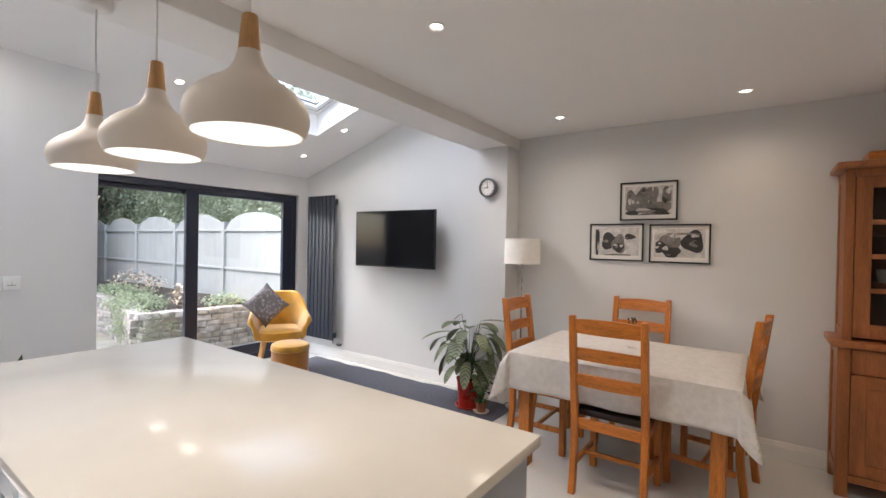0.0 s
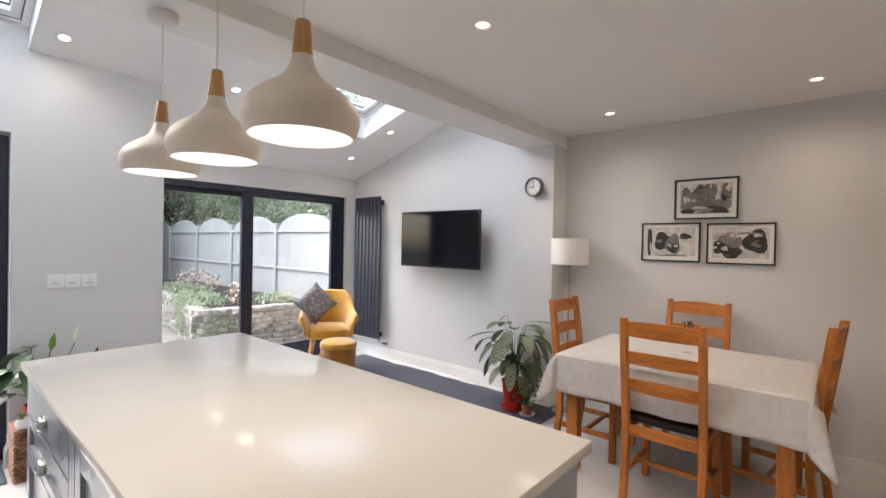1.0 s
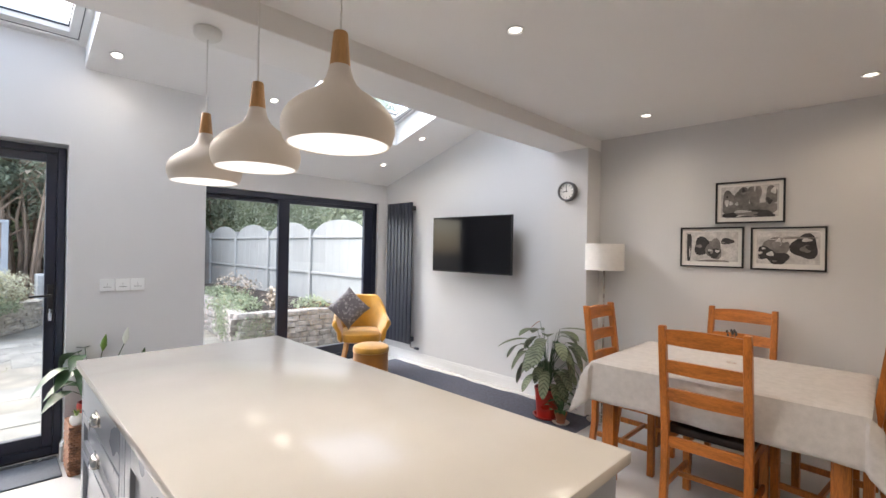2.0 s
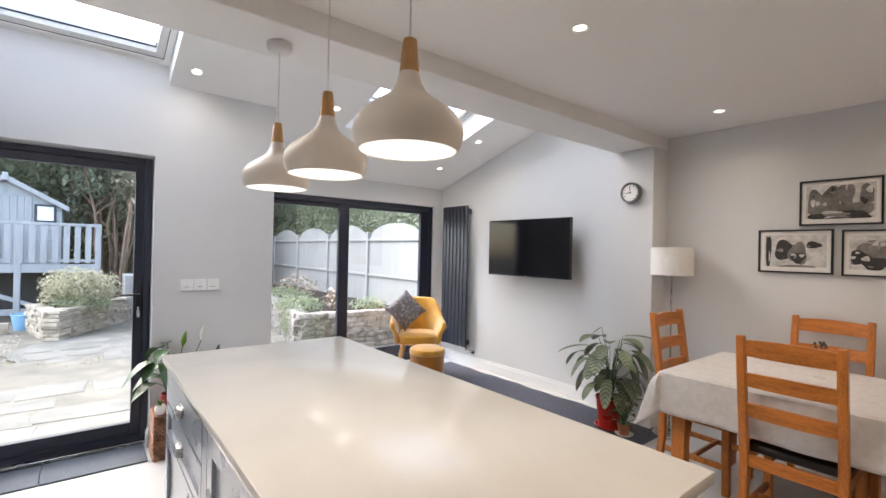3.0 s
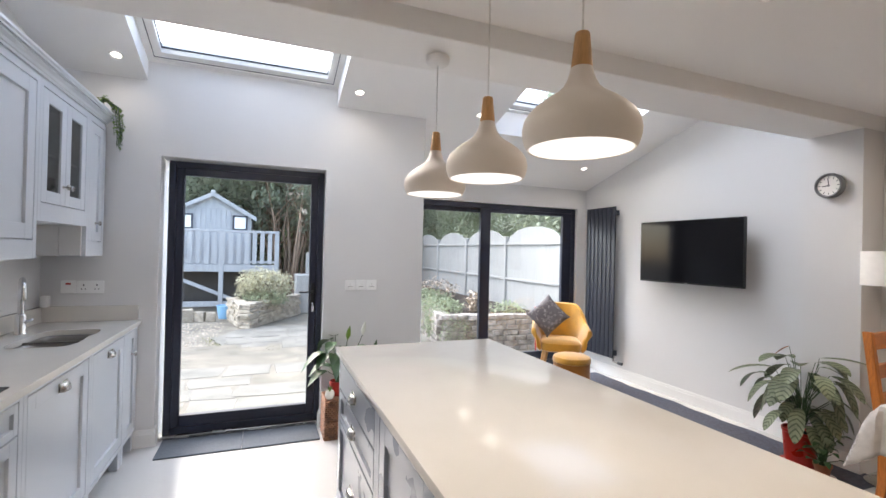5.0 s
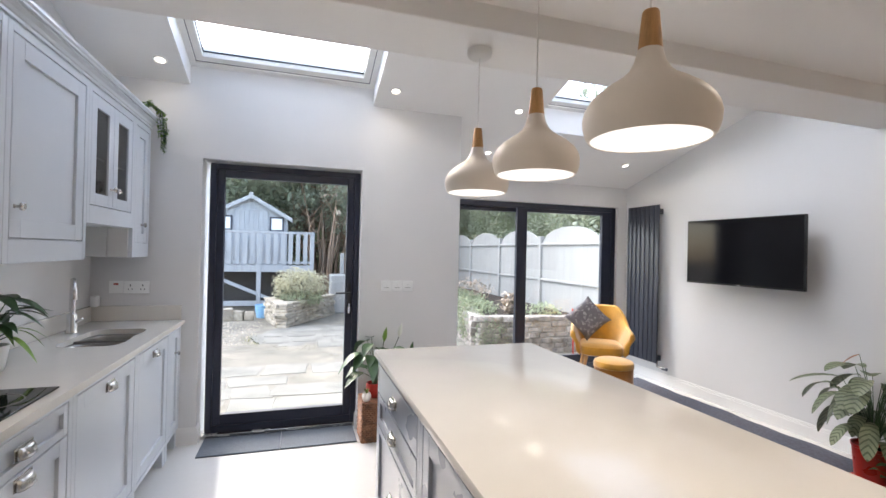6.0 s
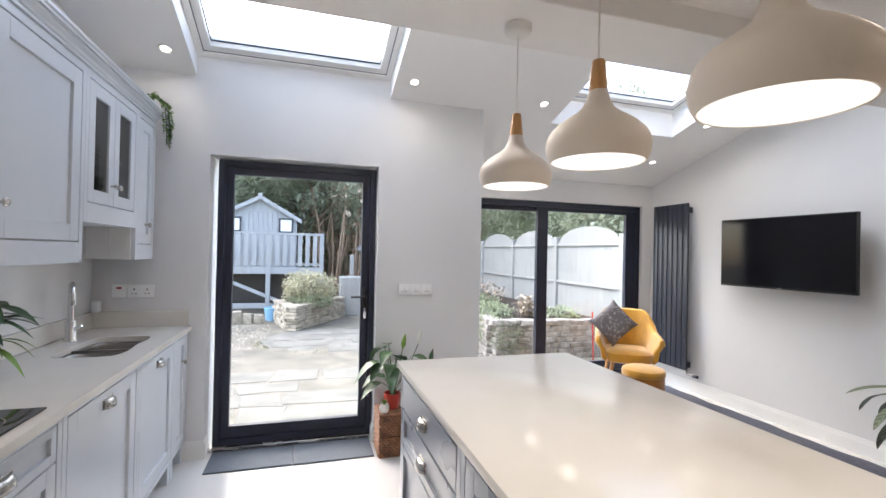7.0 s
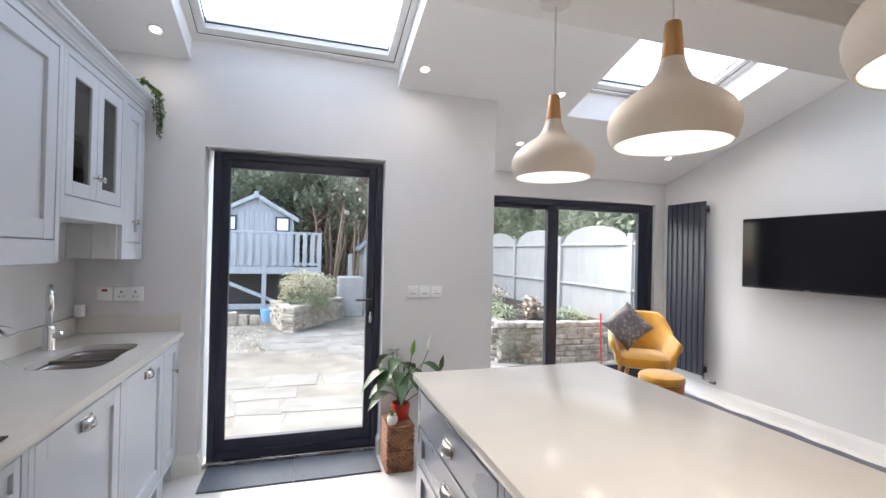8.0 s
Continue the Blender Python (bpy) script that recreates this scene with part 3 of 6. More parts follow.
tap = thing("kitchen_tap", "tall chrome mixer tap with a curved spout", "tap", (-3.285, -1.285, 0.91))
part("base", lathe(bmesh.new(), [(0.001, 0), (0.027, 0), (0.031, 0.006), (0.027, 0.012), (0.026, 0.11), (0.021, 0.118), (0.001, 0.108)], 24), CHROME, tap)
part("spout", tube(bmesh.new(), [(0, 0, 0.10), (0, 0, 0.24), (0.008, 0.004, 0.285), (0.032, 0.014, 0.312), (0.068, 0.030, 0.318), (0.100, 0.044, 0.300), (0.112, 0.050, 0.262), (0.114, 0.051, 0.21)], [0.015] * 6 + [0.017, 0.018], 14), CHROME, tap)
part("lever", tube(bmesh.new(), [(0.003, 0.018, 0.07), (0.012, 0.042, 0.078), (0.018, 0.060, 0.090)], [0.012, 0.008, 0.006], 10), CHROME, tap)

hob = tagged(part("hob", one((-2.09, -1.33, 0.9102), (-1.50, -0.842, 0.917), 0.002), BLACKGLASS), "black glass induction hob set on the worktop", "hob")
for x, y, r in ((-1.93, -0.97, 0.09), (-1.93, -1.19, 0.07), (-1.66, -0.97, 0.07), (-1.66, -1.19, 0.09)):
    part("cooking_zone", lathe(bmesh.new(), [(r - 0.002, 0.9173), (r, 0.9176), (r + 0.002, 0.9173)], 40, (x, y, 0)), PRINT1, hob, "thin grey ring of a cooking zone")

UY = -1.02


def wall_unit(name, x0, x1, z0, label, doors):
    u = thing(name, label, "wall cabinet", (0, 0, 0), 0, "kitchen wall units")
    top = 2.243
    glazed = doors == 2
    if glazed:
        bm = boxes(((x0, YK + 0.002, z0), (x0 + 0.018, UY - 0.026, top)), ((x1 - 0.018, YK + 0.002, z0), (x1, UY - 0.026, top)), ((x0 + 0.018, YK + 0.002, z0), (x1 - 0.018, UY - 0.026, z0 + 0.10)), ((x0 + 0.018, YK + 0.002, top - 0.02), (x1 - 0.018, UY - 0.026, top)), ((x0 + 0.018, YK + 0.002, z0 + 0.10), (x1 - 0.018, YK + 0.012, top - 0.02)))
        part("body", bm, GREY, u, "", False)
        part("shelf", one((x0 + 0.019, YK + 0.013, 1.90), (x1 - 0.019, UY - 0.05, 1.912)), GREY, u)
    else:
        part("body", one((x0, YK + 0.002, z0), (x1, UY - 0.026, top)), GREY, u)
    lo = z0 + 0.095
    fr = 0.032
    part("face_frame", boxes(((x0, UY - 0.0255, z0), (x0 + fr, UY, top)), ((x1 - fr, UY - 0.0255, z0), (x1, UY, top)), ((x0 + fr, UY - 0.0255, top - 0.03), (x1 - fr, UY, top)), ((x0 + fr, UY - 0.0255, z0), (x1 - fr, UY, lo - 0.005)), bevel=0.001), GREY, u)
    a, b, t = x0 + fr + 0.005, x1 - fr - 0.005, top - 0.035
    if glazed:
        m = (a + b) / 2
        for p, q, k in ((a, m - 0.0015, -1), (m + 0.0015, b, 1)):
            w = 0.062
            d = part("door", boxes(((p, UY - 0.025, lo), (p + w, UY - 0.001, t)), ((q - w, UY - 0.025, lo), (q, UY - 0.001, t)), ((p + w, UY - 0.025, t - w), (q - w, UY - 0.001, t)), ((p + w, UY - 0.025, lo), (q - w, UY - 0.001, lo + w)), bevel=0.0012), GREY, u)
            part("pane", one((p + w, UY - 0.014, lo + w), (q - w, UY - 0.010, t - w)), SMOKE, d, "smoky glass pane", False).visible_shadow = False
            knob(d, (q - 0.03) if k < 0 else (p + 0.03), UY - 0.001, 1.745, 1)
    else:
        d = part("door", shaker(bmesh.new(), UY - 0.025, a, b, lo, t, 0.024, 1, 0.072 if b - a > 0.35 else 0.06), GREY, u)
        knob(d, b - 0.03 if b - a > 0.35 else (a + b) / 2, UY - 0.001, 1.575, 1)


wall_unit("wall_unit_door", -2.735, -2.082, 1.363, "pale grey shaker wall cabinet with a round knob", 1)
wall_unit("wall_unit_glazed", -3.385, -2.737, 1.548, "pale grey wall cabinet with two glazed doors", 2)
wall_unit("narrow_wall_unit", -3.70, -3.387, 1.363, "narrow pale grey wall cabinet with a knob", 1)
wall_unit("wall_unit_door", -2.080, -1.43, 1.363, "pale grey shaker wall cabinet beside another", 1)
bb = thing("back_boards", "pale beige grooved boards below the glazed cabinet", "panel")
for y in (-1.376, -1.264, -1.152):
    part("board", one((-3.3865, y, 1.365), (-3.376, y + 0.110, 1.5475), 0.002), WALL, bb)

bm = bmesh.new()
prof = [(0.0, 0.0), (0.010, 0.0), (0.010, 0.014), (0.021, 0.014), (0.021, 0.026), (0.027, 0.030), (0.033, 0.042), (0.047, 0.054), (0.047, 0.063), (0.060, 0.063), (0.060, 0.072), (0.068, 0.078), (0.068, 0.090), (0.0, 0.090)]
ends = [[bm.verts.new((x + k * d, UY - 0.02 + d, 2.2432 + z)) for d, z in prof] for x, k in ((-3.70, -1), (-1.43, 0))]
for i in range(len(prof)):
    j = (i + 1) % len(prof)
    bm.faces.new((ends[0][i], ends[0][j], ends[1][j], ends[1][i]))
bm.faces.new(ends[0])
bm.faces.new(ends[1])
tagged(part("cornice", bm, GREY, None, "", False), "pale grey moulded cornice along the wall cabinets", "cornice")
for x, y in ((-2.93, -1.2), (-3.02, -1.13), (-3.22, -1.16), (-3.29, -1.24)):
    tagged(part("wine_glass", lathe(bmesh.new(), [(0.001, 0), (0.032, 0), (0.006, 0.006), (0.004, 0.07), (0.02, 0.09), (0.036, 0.12), (0.034, 0.165)], 20, (x, y, 1.6485)), SMOKE), "clear stemmed glass standing in the cabinet", "glass", "glasses in the cabinet")


def plate_x(name, y0, y1, z0, z1, label, cat, group, bits):
    """A white plate on the garden door wall, with its switches or holes."""
    p = tagged(part(name, one((XD, y0, z0), (XD + 0.009, y1, z1), 0.0025), WHITEP), label, cat, group)
    for nm, a, b, c, d, mt in bits:
        part(nm, one((XD + 0.0085, y0 + a, z0 + b), (XD + 0.0125, y0 + c, z0 + d), 0.0008), mt, p)


for i in range(3):
    y = 0.634 + i * 0.089
    # the dark strip under each rocker is its shadow gap, put in as colour
    plate_x("light_switch", y, y + 0.086, 1.109, 1.195, "white plastic wall switch plate", "switch", "switches by the garden door", [("rocker", 0.022, 0.03, 0.064, 0.056, WHITEP), ("rocker_line", 0.041, 0.03, 0.0445, 0.056, PRINT1), ("rocker_edge", 0.021, 0.027, 0.065, 0.0298, PRINT1)])
plate_x("cooker_switch", -1.265, -1.180, 1.103, 1.189, "white plate with a red cooker switch", "switch", "", [("red_rocker", 0.028, 0.058, 0.056, 0.070, REDP)])
dbl = []
for c in (0.040, 0.115):
    dbl += [("earth_slot", c - 0.003, 0.050, c + 0.003, 0.062, BLACK), ("slot", c - 0.014, 0.026, c - 0.008, 0.032, BLACK), ("slot", c + 0.008, 0.026, c + 0.014, 0.032, BLACK)]
plate_x("wall_socket", -1.177, -1.022, 1.102, 1.188, "white double wall socket above the worktop", "socket", "", dbl)
tagged(part("plug_adapter", one((XD + 0.02, -1.352, 1.016), (XD + 0.075, -1.31, 1.09), 0.008, 2), WHITEP), "small white plug-in unit on the upstand", "plug")

# ---- radiator and television ----
rad = thing("radiator", "tall dark flat-panel vertical radiator on the wall", "radiator")
for i in range(7):
    x = -4.693 + i * 0.0725
    part("panel", one((x, 3.85, 0.235), (x + 0.066, 3.868, 2.035), 0.005, 2), RADM, rad)
for z in (0.285, 1.965):
    part("header", one((-4.69, 3.869, z - 0.02), (-4.192, 3.90, z + 0.02), 0.006), RADM, rad)
    for x in (-4.62, -4.26):
        part("bracket", one((x, 3.9005, z - 0.03), (x + 0.03, YT, z + 0.03)), RADM, rad)
vb = tube(bmesh.new(), [(-4.215, 3.885, 0.27), (-4.215, 3.885, 0.195), (-4.13, 3.885, 0.195)], 0.011, 12)
part("valve", vb, STEEL, rad, "metal radiator valve")
part("valve_cap", tube(bmesh.new(), [(-4.13, 3.885, 0.195), (-4.075, 3.885, 0.195)], 0.018, 14), RADM, rad)

tv = thing("television", "black flat-screen television on a wall bracket", "television", (-3.137, 3.755, 1.50), 2.0)
part("casing", one((-0.547, 0.0, -0.308), (0.547, 0.035, 0.308), 0.006, 2), BLACK, tv)
part("screen", one((-0.538, -0.003, -0.292), (0.538, 0.0005, 0.300)), SCREEN, tv, "dark glossy screen")
part("logo_bar", one((-0.015, -0.005, -0.303), (0.015, -0.0005, -0.298)), PRINT3, tv)
part("bracket", boxes(((-0.2, 0.0355, -0.15), (0.2, 0.06, 0.15)), ((-0.04, 0.06, -0.05), (0.04, 0.155, 0.05)), ((-0.12, 0.155, -0.12), (0.12, 0.183, 0.12))), BLACK, tv, "black wall bracket")

# ---- clock, pictures ----
ck = thing("wall_clock", "round wall clock with a dark grey rim and pale face", "clock", (-1.972, 3.785, 1.985))
def facing(bm, at=(0, 0, 0)):
    bmesh.ops.transform(bm, matrix=Matrix.Translation(at) @ Matrix.Rotation(radians(90), 4, "X"), verts=bm.verts[:])
    return bm
part("rim", facing(lathe(bmesh.new(), [(0.001, 0), (0.088, 0), (0.090, 0.02), (0.088, 0.045), (0.080, 0.052), (0.072, 0.048), (0.070, 0.036)], 48)), material("grey clock rim", (0.16, 0.16, 0.165), 0.35), ck)
part("dial", facing(lathe(bmesh.new(), [(0.001, 0.034), (0.071, 0.034), (0.071, 0.037), (0.001, 0.037)], 40)), PAPER, ck, "pale clock face")
for i in range(12):
    a = math.pi * i / 6
    bm = one((-0.002, -0.038, 0.052), (0.002, -0.0371, 0.064))
    bmesh.ops.rotate(bm, cent=(0, 0, 0), matrix=Matrix.Rotation(a, 3, "Y"), verts=bm.verts[:])
    part("hour_mark", bm, BLACK, ck)
for a, w, ln in ((-6, 0.0025, 0.055), (-96, 0.003, 0.04)):
    bm = one((-w, -0.040, -0.008), (w, -0.0385, ln))
    bmesh.ops.rotate(bm, cent=(0, 0, 0), matrix=Matrix.Rotation(radians(a), 3, "Y"), verts=bm.verts[:])
    part("clock_hand", bm, BLACK, ck)


def picture(x0, x1, z0, z1, shapes, label):
    p = thing("framed_picture", label, "picture", ((x0 + x1) / 2, YD, (z0 + z1) / 2), 0, "pictures on the dining wall")
    w, h = (x1 - x0) / 2, (z1 - z0) / 2
    f = 0.011
    part("frame", boxes(((-w, -0.022, -h), (-w + f, -0.001, h)), ((w - f, -0.022, -h), (w, -0.001, h)), ((-w + f, -0.022, h - f), (w - f, -0.001, h)), ((-w + f, -0.022, -h), (w - f, -0.001, -h + f))), BLACK, p, "slim black frame")
    part("mount", one((-w + f, -0.010, -h + f), (w - f, -0.002, h - f)), PAPER, p, "white mount board")
    part("print", one((-w + 0.036, -0.0115, -h + 0.046), (w - 0.036, -0.0101, h - 0.036)), PRINT3, p, "soft grey monochrome print")
    random.seed(len(label))
    flecks = [(cx + random.uniform(-0.8, 0.8) * rx, cz + random.uniform(-0.8, 0.8) * rz, rx * random.uniform(0.12, 0.4), rz * random.uniform(0.12, 0.4), random.choice((PRINT1, PRINT2, PRINT3))) for cx, cz, rx, rz, mt in shapes for q in range(3)]
    for k, (cx, cz, rx, rz, mt) in enumerate(shapes + flecks):
        bm = lathe(bmesh.new(), [(0.001, 0.0), (1.0, 0.0)], 20)
        for v in bm.verts:
            q = 1 + 0.16 * math.sin(3 * math.atan2(v.co.y, v.co.x) + k * 2.1)
            X = max(-w + 0.046, min(w - 0.046, (cx + v.co.x * rx * q) * w))
            Z = max(-h + 0.043, min(h - 0.043, (cz + v.co.y * rz * q) * h))
            v.co = Vector((X, -0.0118 - 0.0002 * k, Z))
        part("print_shape", bm, mt, p, "plain blurred dark or grey shape", False)


picture(-0.855, -0.426, 1.677, 1.987, [(0, -0.42, 0.85, 0.42, PRINT1), (-0.6, 0.15, 0.2, 0.42, PRINT1), (-0.2, 0.25, 0.22, 0.45, PRINT1), (0.15, 0.3, 0.2, 0.5, PRINT1), (0.65, 0.25, 0.2, 0.45, PRINT1), (0, -0.6, 0.8, 0.2, PRINT2)], "black framed monochrome landscape print with a wide white mount")
picture(-1.098, -0.668, 1.343, 1.651, [(-0.72, 0, 0.09, 0.8, PRINT2), (-0.25, 0.05, 0.3, 0.45, PRINT2), (0.1, -0.1, 0.25, 0.5, PRINT1), (0.1, -0.28, 0.2, 0.25, PRINT2), (0.5, 0.3, 0.2, 0.15, PRINT2), (0, -0.75, 0.7, 0.12, PRINT1)], "black framed monochrome print with a dark blurred shape")
picture(-0.625, -0.198, 1.338, 1.643, [(-0.3, -0.05, 0.35, 0.55, PRINT1), (-0.6, -0.2, 0.25, 0.3, PRINT2), (0.45, 0.1, 0.35, 0.55, PRINT2), (-0.25, -0.45, 0.3, 0.3, PRINT2), (0.1, 0.5, 0.6, 0.06, PRINT1)], "black framed monochrome print with two rounded shapes")

# ---- dining corner ----
def dining_chair():
    """A ladder-back chair with its seat centre over the origin, looking along +y."""
    c = thing("dining_chair", "honey oak ladder-back dining chair with a dark leather seat", "chair", (0, 0, 0), 0, "chairs round the dining table")
    def back_y(z):
        return -0.20 - max(0, z - 0.45) * 0.13
    for s in (-1, 1):
        bm = bmesh.new()
        zs = (0.0, 0.25, 0.45, 0.70, 0.92, 1.055)
        rings = []
        for z in zs:
            y = back_y(z) - (0.03 if z == 0 else 0)
            w = 0.019 if z < 1 else 0.017
            rings.append([bm.verts.new((s * 0.195 + i * w, y + j * 0.021, z)) for i, j in ((-1, -1), (1, -1), (1, 1), (-1, 1))])
        for p, q in zip(rings, rings[1:]):
            for k in range(4):
                bm.faces.new((p[k], p[(k + 1) % 4], q[(k + 1) % 4], q[k]))
        bm.faces.new(rings[0])
        bm.faces.new(rings[-1])
        bmesh.ops.bevel(bm, geom=bm.edges[:], offset=0.004, segments=1, affect="EDGES")
        part("back_post", bm, OAK, c)
        part("leg", one((s * 0.195 - 0.02, 0.165, 0.0), (s * 0.195 + 0.02, 0.205, 0.445), 0.004), OAK, c)
        part("side_rail", one((s * 0.195 - 0.011, -0.179, 0.39), (s * 0.195 + 0.011, 0.1645, 0.445), 0.003), OAK, c)
        part("stretcher", one((s * 0.195 - 0.010, -0.181, 0.15), (s * 0.195 + 0.010, 0.1645, 0.185), 0.003), OAK, c)
    part("front_rail", one((-0.1745, 0.172, 0.39), (0.1745, 0.196, 0.445), 0.003), OAKX, c)
    part("back_rail", one((-0.1755, -0.212, 0.385), (0.1755, -0.19, 0.445), 0.003), OAKX, c)
    part("cross_stretcher", one((-0.1845, -0.02, 0.155), (0.1845, 0.002, 0.182), 0.003), OAKX, c)
    for z0, z1 in ((0.955, 1.045), (0.800, 0.880), (0.645, 0.725)):
        bm = bmesh.new()
        n, rows = 8, []
        for i in range(n + 1):
            x = -0.1765 + 0.353 * i / n
            bow = -0.018 * math.cos(math.pi * (x / 0.36))
            crown = 0.012 * math.cos(math.pi * x / 0.40) if z0 > 0.9 else 0.006 * math.cos(math.pi * x / 0.40)
            rows.append([bm.verts.new((x, back_y(z) + bow + d, z)) for z, d in ((z0, -0.010), (z0, 0.010), (z1 + crown - 0.012, 0.010), (z1 + crown - 0.012, -0.010))])
        for p, q in zip(rows, rows[1:]):
            for k in range(4):
                bm.faces.new((p[k], p[(k + 1) % 4], q[(k + 1) % 4], q[k]))
        bm.faces.new(rows[0])
        bm.faces.new(rows[-1])
        part("back_slat", bm, OAKX, c)
    bm = one((-0.205, -0.165, 0.4455), (0.205, 0.21, 0.49), 0.016, 3)
    part("seat", bm, LEATHER, c, "dark brown leather seat pad")
    return c


ch = dining_chair()
ch.matrix_basis = pose(-0.575, 2.945, 0, 0, 0, 0)
copy_thing(ch, pose(-0.665, 3.665, 0, 0, 0, 178))
copy_thing(ch, pose(-1.17, 3.33, 0, 0, 0, -90))
copy_thing(ch, pose(-0.135, 3.38, 0, 0, 0, 83))

TX0, TX1, TY0, TY1, TZ = -1.235, 0.045, 2.80, 3.74, 0.755
tab = thing("dining_table", "honey oak dining table with square legs", "table")
part("tabletop", one((TX0 + 0.01, TY0 + 0.01, TZ - 0.035), (TX1 - 0.01, TY1 - 0.01, TZ - 0.006), 0.004), OAKX, tab)
for x in (TX0 + 0.05, TX1 - 0.13):
    for y in (TY0 + 0.05, TY1 - 0.13):
        part("leg", one((x, y, 0.0), (x + 0.075, y + 0.075, TZ - 0.0355), 0.005), OAK, tab)
part("apron", boxes(((TX0 + 0.1255, TY0 + 0.07, TZ - 0.13), (TX1 - 0.1305, TY0 + 0.09, TZ - 0.0355)), ((TX0 + 0.1255, TY1 - 0.11, TZ - 0.13), (TX1 - 0.1305, TY1 - 0.09, TZ - 0.0355))), OAKX, tab)
for x in (TX0 + 0.08, TX1 - 0.10):
    part("side_apron", one((x, TY0 + 0.1255, TZ - 0.13), (x + 0.02, TY1 - 0.1305, TZ - 0.0355)), OAK, tab)

bm = bmesh.new()
over, nx, ny = 0.24, 84, 68
hx, hy, cx, cy = (TX1 - TX0) / 2, (TY1 - TY0) / 2, (TX0 + TX1) / 2, (TY0 + TY1) / 2
grid = []
for i in range(nx + 1):
    row = []
    for j in range(ny + 1):
        u, v = (2 * i / nx - 1) * (hx + over), (2 * j / ny - 1) * (hy + over)
        ox, oy = max(0, abs(u) - hx), max(0, abs(v) - hy)
        sx, sy = math.copysign(1, u), math.copysign(1, v)
        x, y = max(-hx, min(hx, u)), max(-hy, min(hy, v))
        z = TZ
        if ox and oy:
            m, k = max(ox, oy), min(ox, oy)
            z -= m + 0.36 * k
            out = 0.05 + 0.62 * k
            x += sx * out * (ox / (ox + oy)) * min(1, ox * 18)
            y += sy * out * (oy / (ox + oy)) * min(1, oy * 18)
        elif ox or oy:
            o = ox + oy
            s = v if ox else u
            wave = 0.010 * math.sin(9 * s + 1.3) + 0.006 * math.sin(23 * s)
            z -= o - 0.006 * min(1, o * 30)
            if ox:
                x += sx * (0.006 + o * 0.10 + wave * o * 4)
            else:
                y += sy * (0.006 + o * 0.10 + wave * o * 4)
        else:
            z += 0.002 * noise.noise((u * 5, v * 5, 1))
        row.append(bm.verts.new((cx + x, cy + y, z)))
    grid.append(row)
for i in range(nx):
    for j in range(ny):
        bm.faces.new((grid[i][j], grid[i + 1][j], grid[i + 1][j + 1], grid[i][j + 1]))
cloth = tagged(part("tablecloth", bm, LINEN), "white damask tablecloth hanging over the dining table", "tablecloth")
so = cloth.modifiers.new("thick", "SOLIDIFY")
so.thickness, so.offset = 0.0025, 1

vs = thing("flower_glass", "small stemmed glass holding dark dried flowers", "vase", (-0.605, 3.40, TZ + 0.006))
part("glass", lathe(bmesh.new(), [(0.001, 0), (0.03, 0), (0.03, 0.003), (0.005, 0.008), (0.005, 0.05), (0.022, 0.07), (0.028, 0.11), (0.027, 0.15), (0.025, 0.15), (0.026, 0.11), (0.02, 0.073), (0.001, 0.06)], 24), GLASS, vs, "clear glass")
random.seed(3)
for k in range(9):
    a, r = random.uniform(0, 6.28), random.uniform(0.005, 0.03)
    tip = (r * math.cos(a), r * math.sin(a), random.uniform(0.17, 0.205))
    bm = tube(bmesh.new(), [(0, 0, 0.07), (tip[0] * 0.5, tip[1] * 0.5, 0.14), tip], 0.0012, 5)
    lathe(bm, [(0.001, -0.008), (0.008, 0.0), (0.006, 0.008), (0.001, 0.012)], 7, tip)
    part("dried_flower", bm, PRINT2, vs)

hut = thing("oak_dresser", "red brown oak dresser with glazed doors above cupboards", "dresser", (0.0, 0.0, 0.0))
X0, X1, Y0, Y1 = 0.495, 1.577, 3.655, YD - 0.02
for x in (X0, X1 - 0.06):
    for y in (Y0, Y1 - 0.05):
        part("post", one((x, y, 0.0), (x + 0.06, y + 0.05, 0.885), 0.004), CHERRY, hut)
for x in (X0 + 0.012, X1 - 0.03):
    part("side_panel", one((x, Y0 + 0.0505, 0.12), (x + 0.018, Y1 - 0.0505, 0.884)), CHERRY, hut)
    for z0, z1 in ((0.09, 0.16), (0.82, 0.8845)):
        part("side_rail", one((x - 0.008, Y0 + 0.0505, z0), (x + 0.026, Y1 - 0.0505, z1), 0.002), CHERRY, hut)
part("ledge", one((X0 - 0.035, Y0 - 0.03, 0.886), (X1 + 0.03, Y1, 0.925), 0.008, 2), CHERRY, hut)
part("floor_panel", one((X0 + 0.06, Y0 + 0.05, 0.10), (X1 - 0.06, Y1 - 0.05, 0.12)), CHERRY, hut)
part("back", one((X0 + 0.03, Y1 - 0.012, 0.1205), (X1 - 0.03, Y1 - 0.002, 1.94)), CHERRY, hut)
part("rail", one((X0 + 0.0605, Y0 + 0.004, 0.09), (X1 - 0.0605, Y0 + 0.03, 0.135), 0.002), CHERRY, hut)
mid = (X0 + X1) / 2
for a, b in ((X0 + 0.063, mid - 0.002), (mid + 0.002, X1 - 0.063)):
    d = part("drawer_front", one((a, Y0 + 0.006, 0.735), (b, Y0 + 0.028, 0.880), 0.004), CHERRY, hut)
    part("knob", facing(lathe(bmesh.new(), [(0.001, 0), (0.007, 0), (0.007, 0.012), (0.014, 0.018), (0.012, 0.026), (0.001, 0.027)], 16), ((a + b) / 2, Y0 + 0.006, 0.81)), CHERRY, d)
    part("door", shaker(bmesh.new(), Y0 + 0.028, a, b, 0.14, 0.729, 0.022, -1, 0.07), CHERRY, hut)
U0, U1, V0 = X0 + 0.02, X1 - 0.02, Y0 + 0.035
